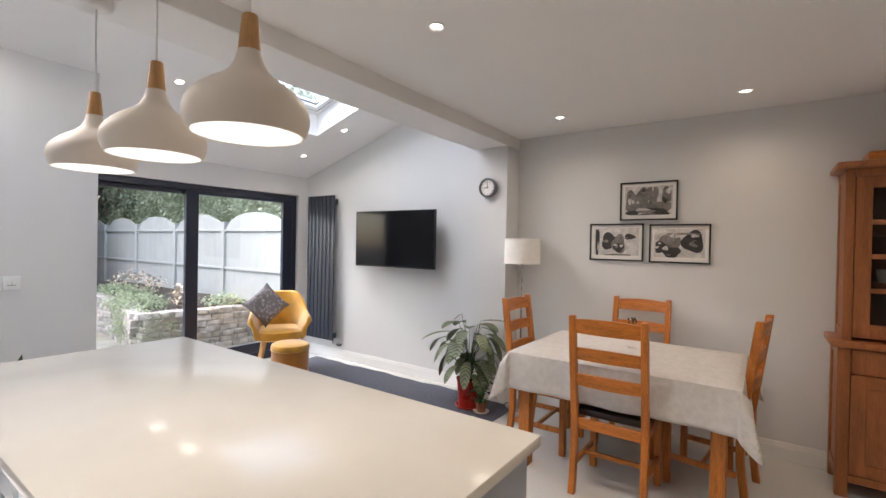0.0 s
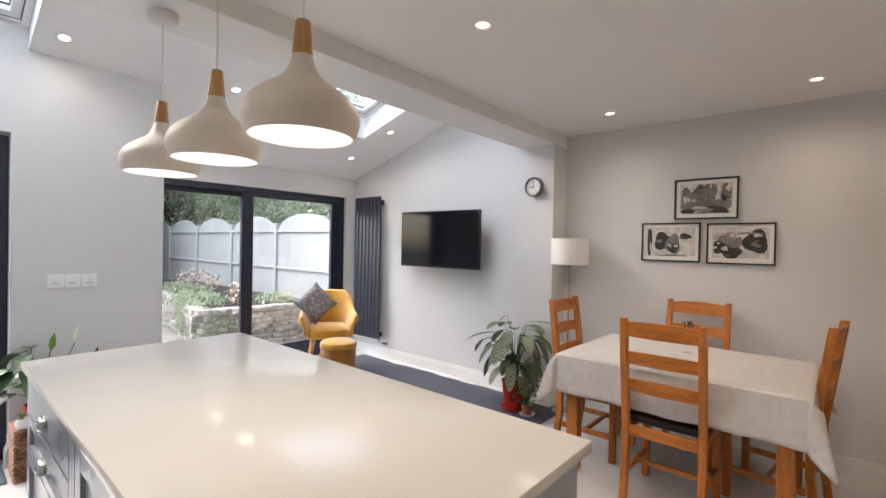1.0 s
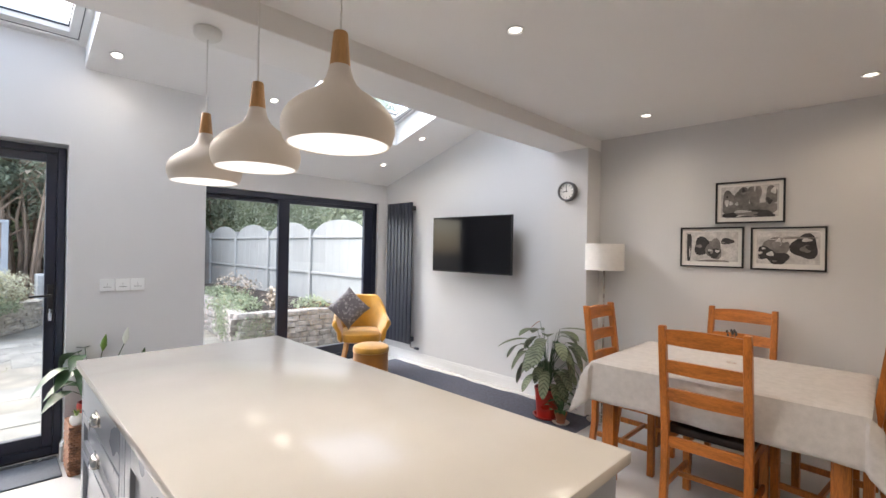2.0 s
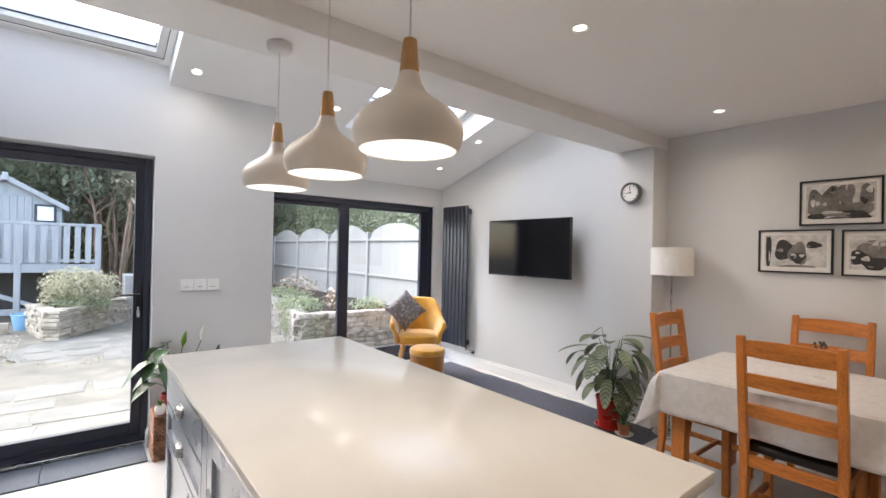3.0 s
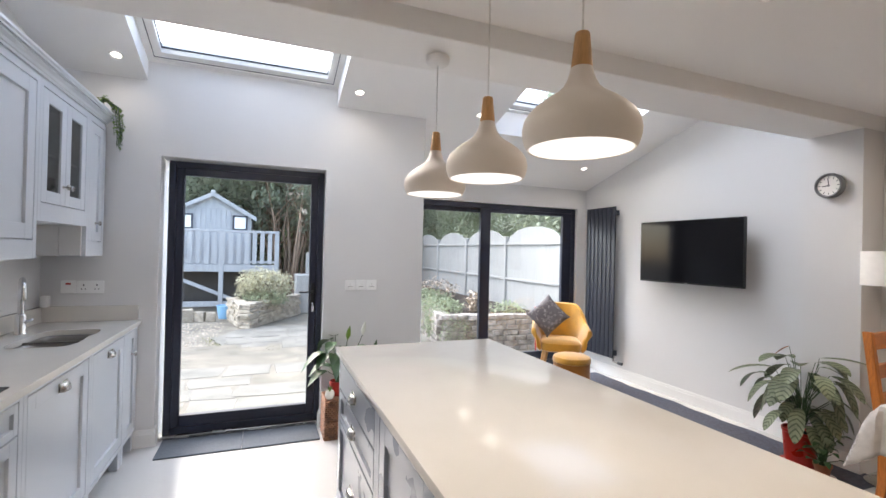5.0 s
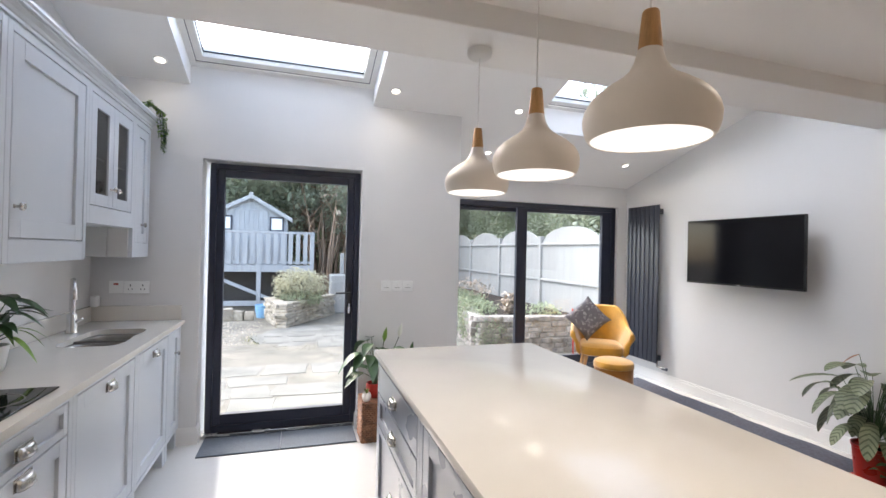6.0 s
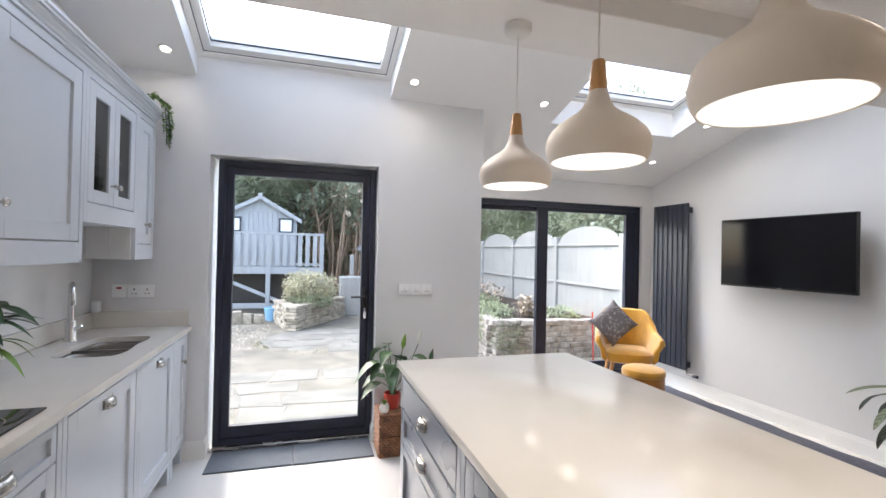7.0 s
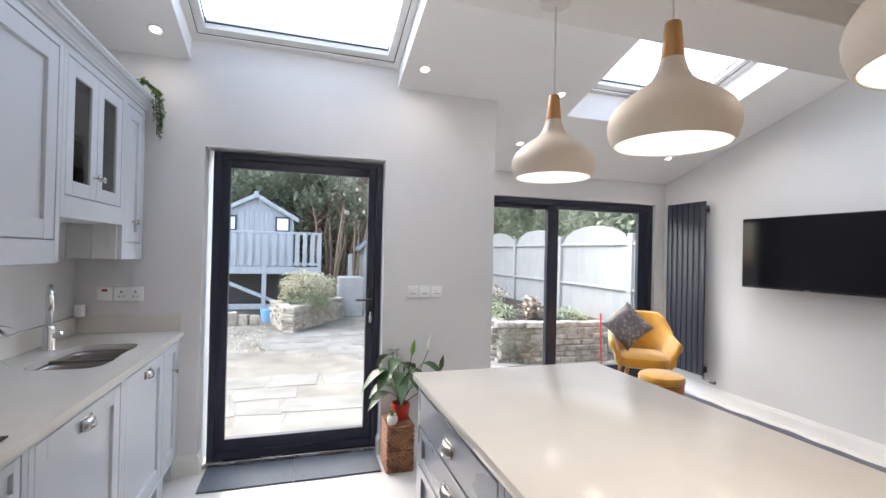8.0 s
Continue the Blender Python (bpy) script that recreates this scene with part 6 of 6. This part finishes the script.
# ---- trees and hedge ----
def tree(name, at, seed, stems, height, spread, n, size, mt, label):
    random.seed(seed)
    t = thing(name, label, "tree", at)
    for s in range(stems):
        a = random.uniform(0, 6.28)
        ln = height * random.uniform(0.7, 1.0)
        lean = random.uniform(0.05, 0.25)
        base = (0.35 * math.cos(a) * (stems > 1), 0.55 * math.sin(a) * (stems > 1), -0.1)
        pts = [base]
        for k in range(1, 6):
            f = k / 5
            pts.append((base[0] + math.cos(a) * lean * ln * f + random.uniform(-0.08, 0.08), base[1] + math.sin(a) * lean * ln * f + random.uniform(-0.08, 0.08), ln * f))
        r = random.uniform(0.04, 0.075) if stems > 1 else 0.14
        tr = part("trunk", tube(bmesh.new(), pts, [r, r * 0.9, r * 0.75, r * 0.55, r * 0.4, r * 0.15], 7), BARK, t)
        for k in range(5):
            p = Vector(pts[random.randint(2, 5)])
            q = p + Vector((random.uniform(-1, 1), random.uniform(-1, 1), random.uniform(0.1, 0.9))) * spread * 0.5
            part("limb", tube(bmesh.new(), [p, (p + q) / 2 + Vector((0, 0, 0.1)), q], [r * 0.45, r * 0.3, 0.008], 5), BARK, tr)
    bm = bmesh.new()
    for k in range(26):
        c = (random.uniform(-1, 1) * spread, random.uniform(-1, 1) * spread, height * random.uniform(0.42, 1.08))
        rr = spread * random.uniform(0.35, 0.6)
        shrub(bm, c, (rr, rr, rr * 0.7), n // 26, size)
    part("crown", bm, mt, t)


tree("laurel_tree", (-15.2, 0.9, GZ), 61, 22, 4.2, 1.7, 8500, 0.20, HEDGE, "many-stemmed evergreen tree behind the playhouse")
tree("laurel_tree", (-16.8, -2.6, GZ), 62, 8, 5.2, 2.4, 10000, 0.24, HEDGE, "dense evergreen tree behind the playhouse roof")
tree("bare_tree", (-15.0, 2.6, GZ), 63, 12, 5.2, 1.7, 3000, 0.16, TWIG, "bare twiggy tree above the shed")
# from the third on, extra unseen height blocks bright sky from the worktop reflection
for i in range(6):
    tree("hedge_tree", (-6.5 - i * 2.5, 6.6 + 0.4 * (i % 2), GZ), 70 + i, 4, 3.4 if i < 2 else 5.4, 1.5, 9000 if i < 2 else 13000, 0.17, HEDGE, "dense evergreen hedge tree behind the fence")
tree("hedge_tree", (-19.0, 1.5, GZ), 81, 6, 6.4, 2.4, 9000, 0.30, SHRUB, "tall evergreen tree at the garden end")
tree("hedge_tree", (-19.5, -1.5, GZ), 82, 6, 6.4, 2.4, 9000, 0.30, SHRUB, "tall evergreen tree beyond the playhouse")
tree("hedge_tree", (-18.5, -5.5, GZ), 83, 6, 5.4, 2.4, 8000, 0.30, SHRUB, "tall evergreen tree at the yard corner")
tree("hedge_tree", (-18.0, 4.8, GZ), 84, 6, 6.4, 2.4, 9000, 0.28, SHRUB, "tall evergreen tree at the fence end")

random.seed(91)
for i, (x, y, r, h) in enumerate(((-17.6, -4.2, 1.3, 1.5), (-17.8, -2.0, 1.2, 1.6), (-17.6, 0.1, 1.2, 1.5), (-17.4, 1.9, 1.2, 1.7), (-17.2, 3.6, 1.2, 1.5), (-15.9, 1.5, 0.6, 0.7))):
    bs = thing("laurel_bush", "dense evergreen bush at the end of the garden", "bush", (x, y, GZ - 0.05))
    part("stem", tube(bmesh.new(), [(0, 0, -0.1), (0.05, 0.03, h * 0.6), (0.02, -0.05, h)], [0.06, 0.04, 0.015], 7), BARK, bs)
    bm = bmesh.new()
    shrub(bm, (0, 0, h * 0.55), (r * 0.8, r * 1.15, h), 2200, 0.20)
    part("foliage", bm, HEDGE if i % 2 else SHRUB, bs)
random.seed(95)
for k in range(9):
    st = thing("shrub_stem", "bare leaning brown stem beside the playhouse", "stem", (random.uniform(-14.3, -13.2), random.uniform(0.05, 1.5), GZ - 0.05), 0, "stems beside the playhouse")
    lx, ly, h = random.uniform(-0.3, 0.3), random.uniform(-0.25, 0.6), random.uniform(2.2, 3.4)
    pts = [(lx * f + random.uniform(-0.05, 0.05), ly * f * f + random.uniform(-0.05, 0.05), h * f) for f in (0, 0.25, 0.5, 0.75, 1.0)]
    tr = part("trunk", tube(bmesh.new(), pts, [0.045, 0.04, 0.034, 0.026, 0.01], 7), BARK, st)
    for q in range(3):
        p = Vector(pts[random.randint(2, 4)])
        e = p + Vector((random.uniform(-0.5, 0.5), random.uniform(-0.5, 0.5), random.uniform(0.2, 0.7)))
        part("twig", tube(bmesh.new(), [p, (p + e) / 2 + Vector((0, 0, 0.05)), e], [0.018, 0.012, 0.004], 5), BARK, tr)
    bm = bmesh.new()
    shrub(bm, (pts[-1][0], pts[-1][1], h), (0.45, 0.45, 0.35), 180, 0.14)
    part("foliage", bm, HEDGE, st)

# the tall hedges that close the garden
def hedge(name, label, at, turn, length, height, seed, leaves, size):
    """A hedge along its own y axis that shows its face towards +x."""
    random.seed(seed)
    hg = thing(name, label, "hedge", at, turn)
    bm = bmesh.new()
    vv = []
    n = int(length * 2.7)
    for i in range(n + 1):
        y = length * (i / n - 0.5)
        vv.append([bm.verts.new((0.5 * noise.noise((y * 0.9, z, seed * 0.03)), y, z * height * (1 + 0.10 * noise.noise((y * 0.7, 1, 7))))) for z in (0, 0.2, 0.4, 0.6, 0.8, 1.0)] + [bm.verts.new((-1.0, y, 0.95 * height)), bm.verts.new((-1.2, y, 0))])
    for p, q in zip(vv, vv[1:]):
        for k in range(len(p)):
            bm.faces.new((p[k], p[(k + 1) % len(p)], q[(k + 1) % len(p)], q[k]))
    bm.faces.new(vv[0])
    bm.faces.new(vv[-1])
    part("branch_mass", bm, SHRUB, hg)
    bm = bmesh.new()
    m = int(length / 1.6)
    for i in range(m):
        shrub(bm, (0.2, length * ((i + 0.5) / m - 0.5), height * 0.52 + random.uniform(-0.2, 0.2)), (0.55, 1.2, height * 0.56), leaves, size)
    part("foliage", bm, HEDGE, hg)


hedge("far_hedge", "tall dense evergreen hedge closing the garden", (-20.6, -1.0, GZ - 0.05), 0, 22, 3.6, 99, 800, 0.26)
hedge("side_hedge", "tall pale evergreen hedge behind the fence", (-13.0, 5.75, GZ - 0.05), -90, 19, 3.6, 101, 2200, 0.11)
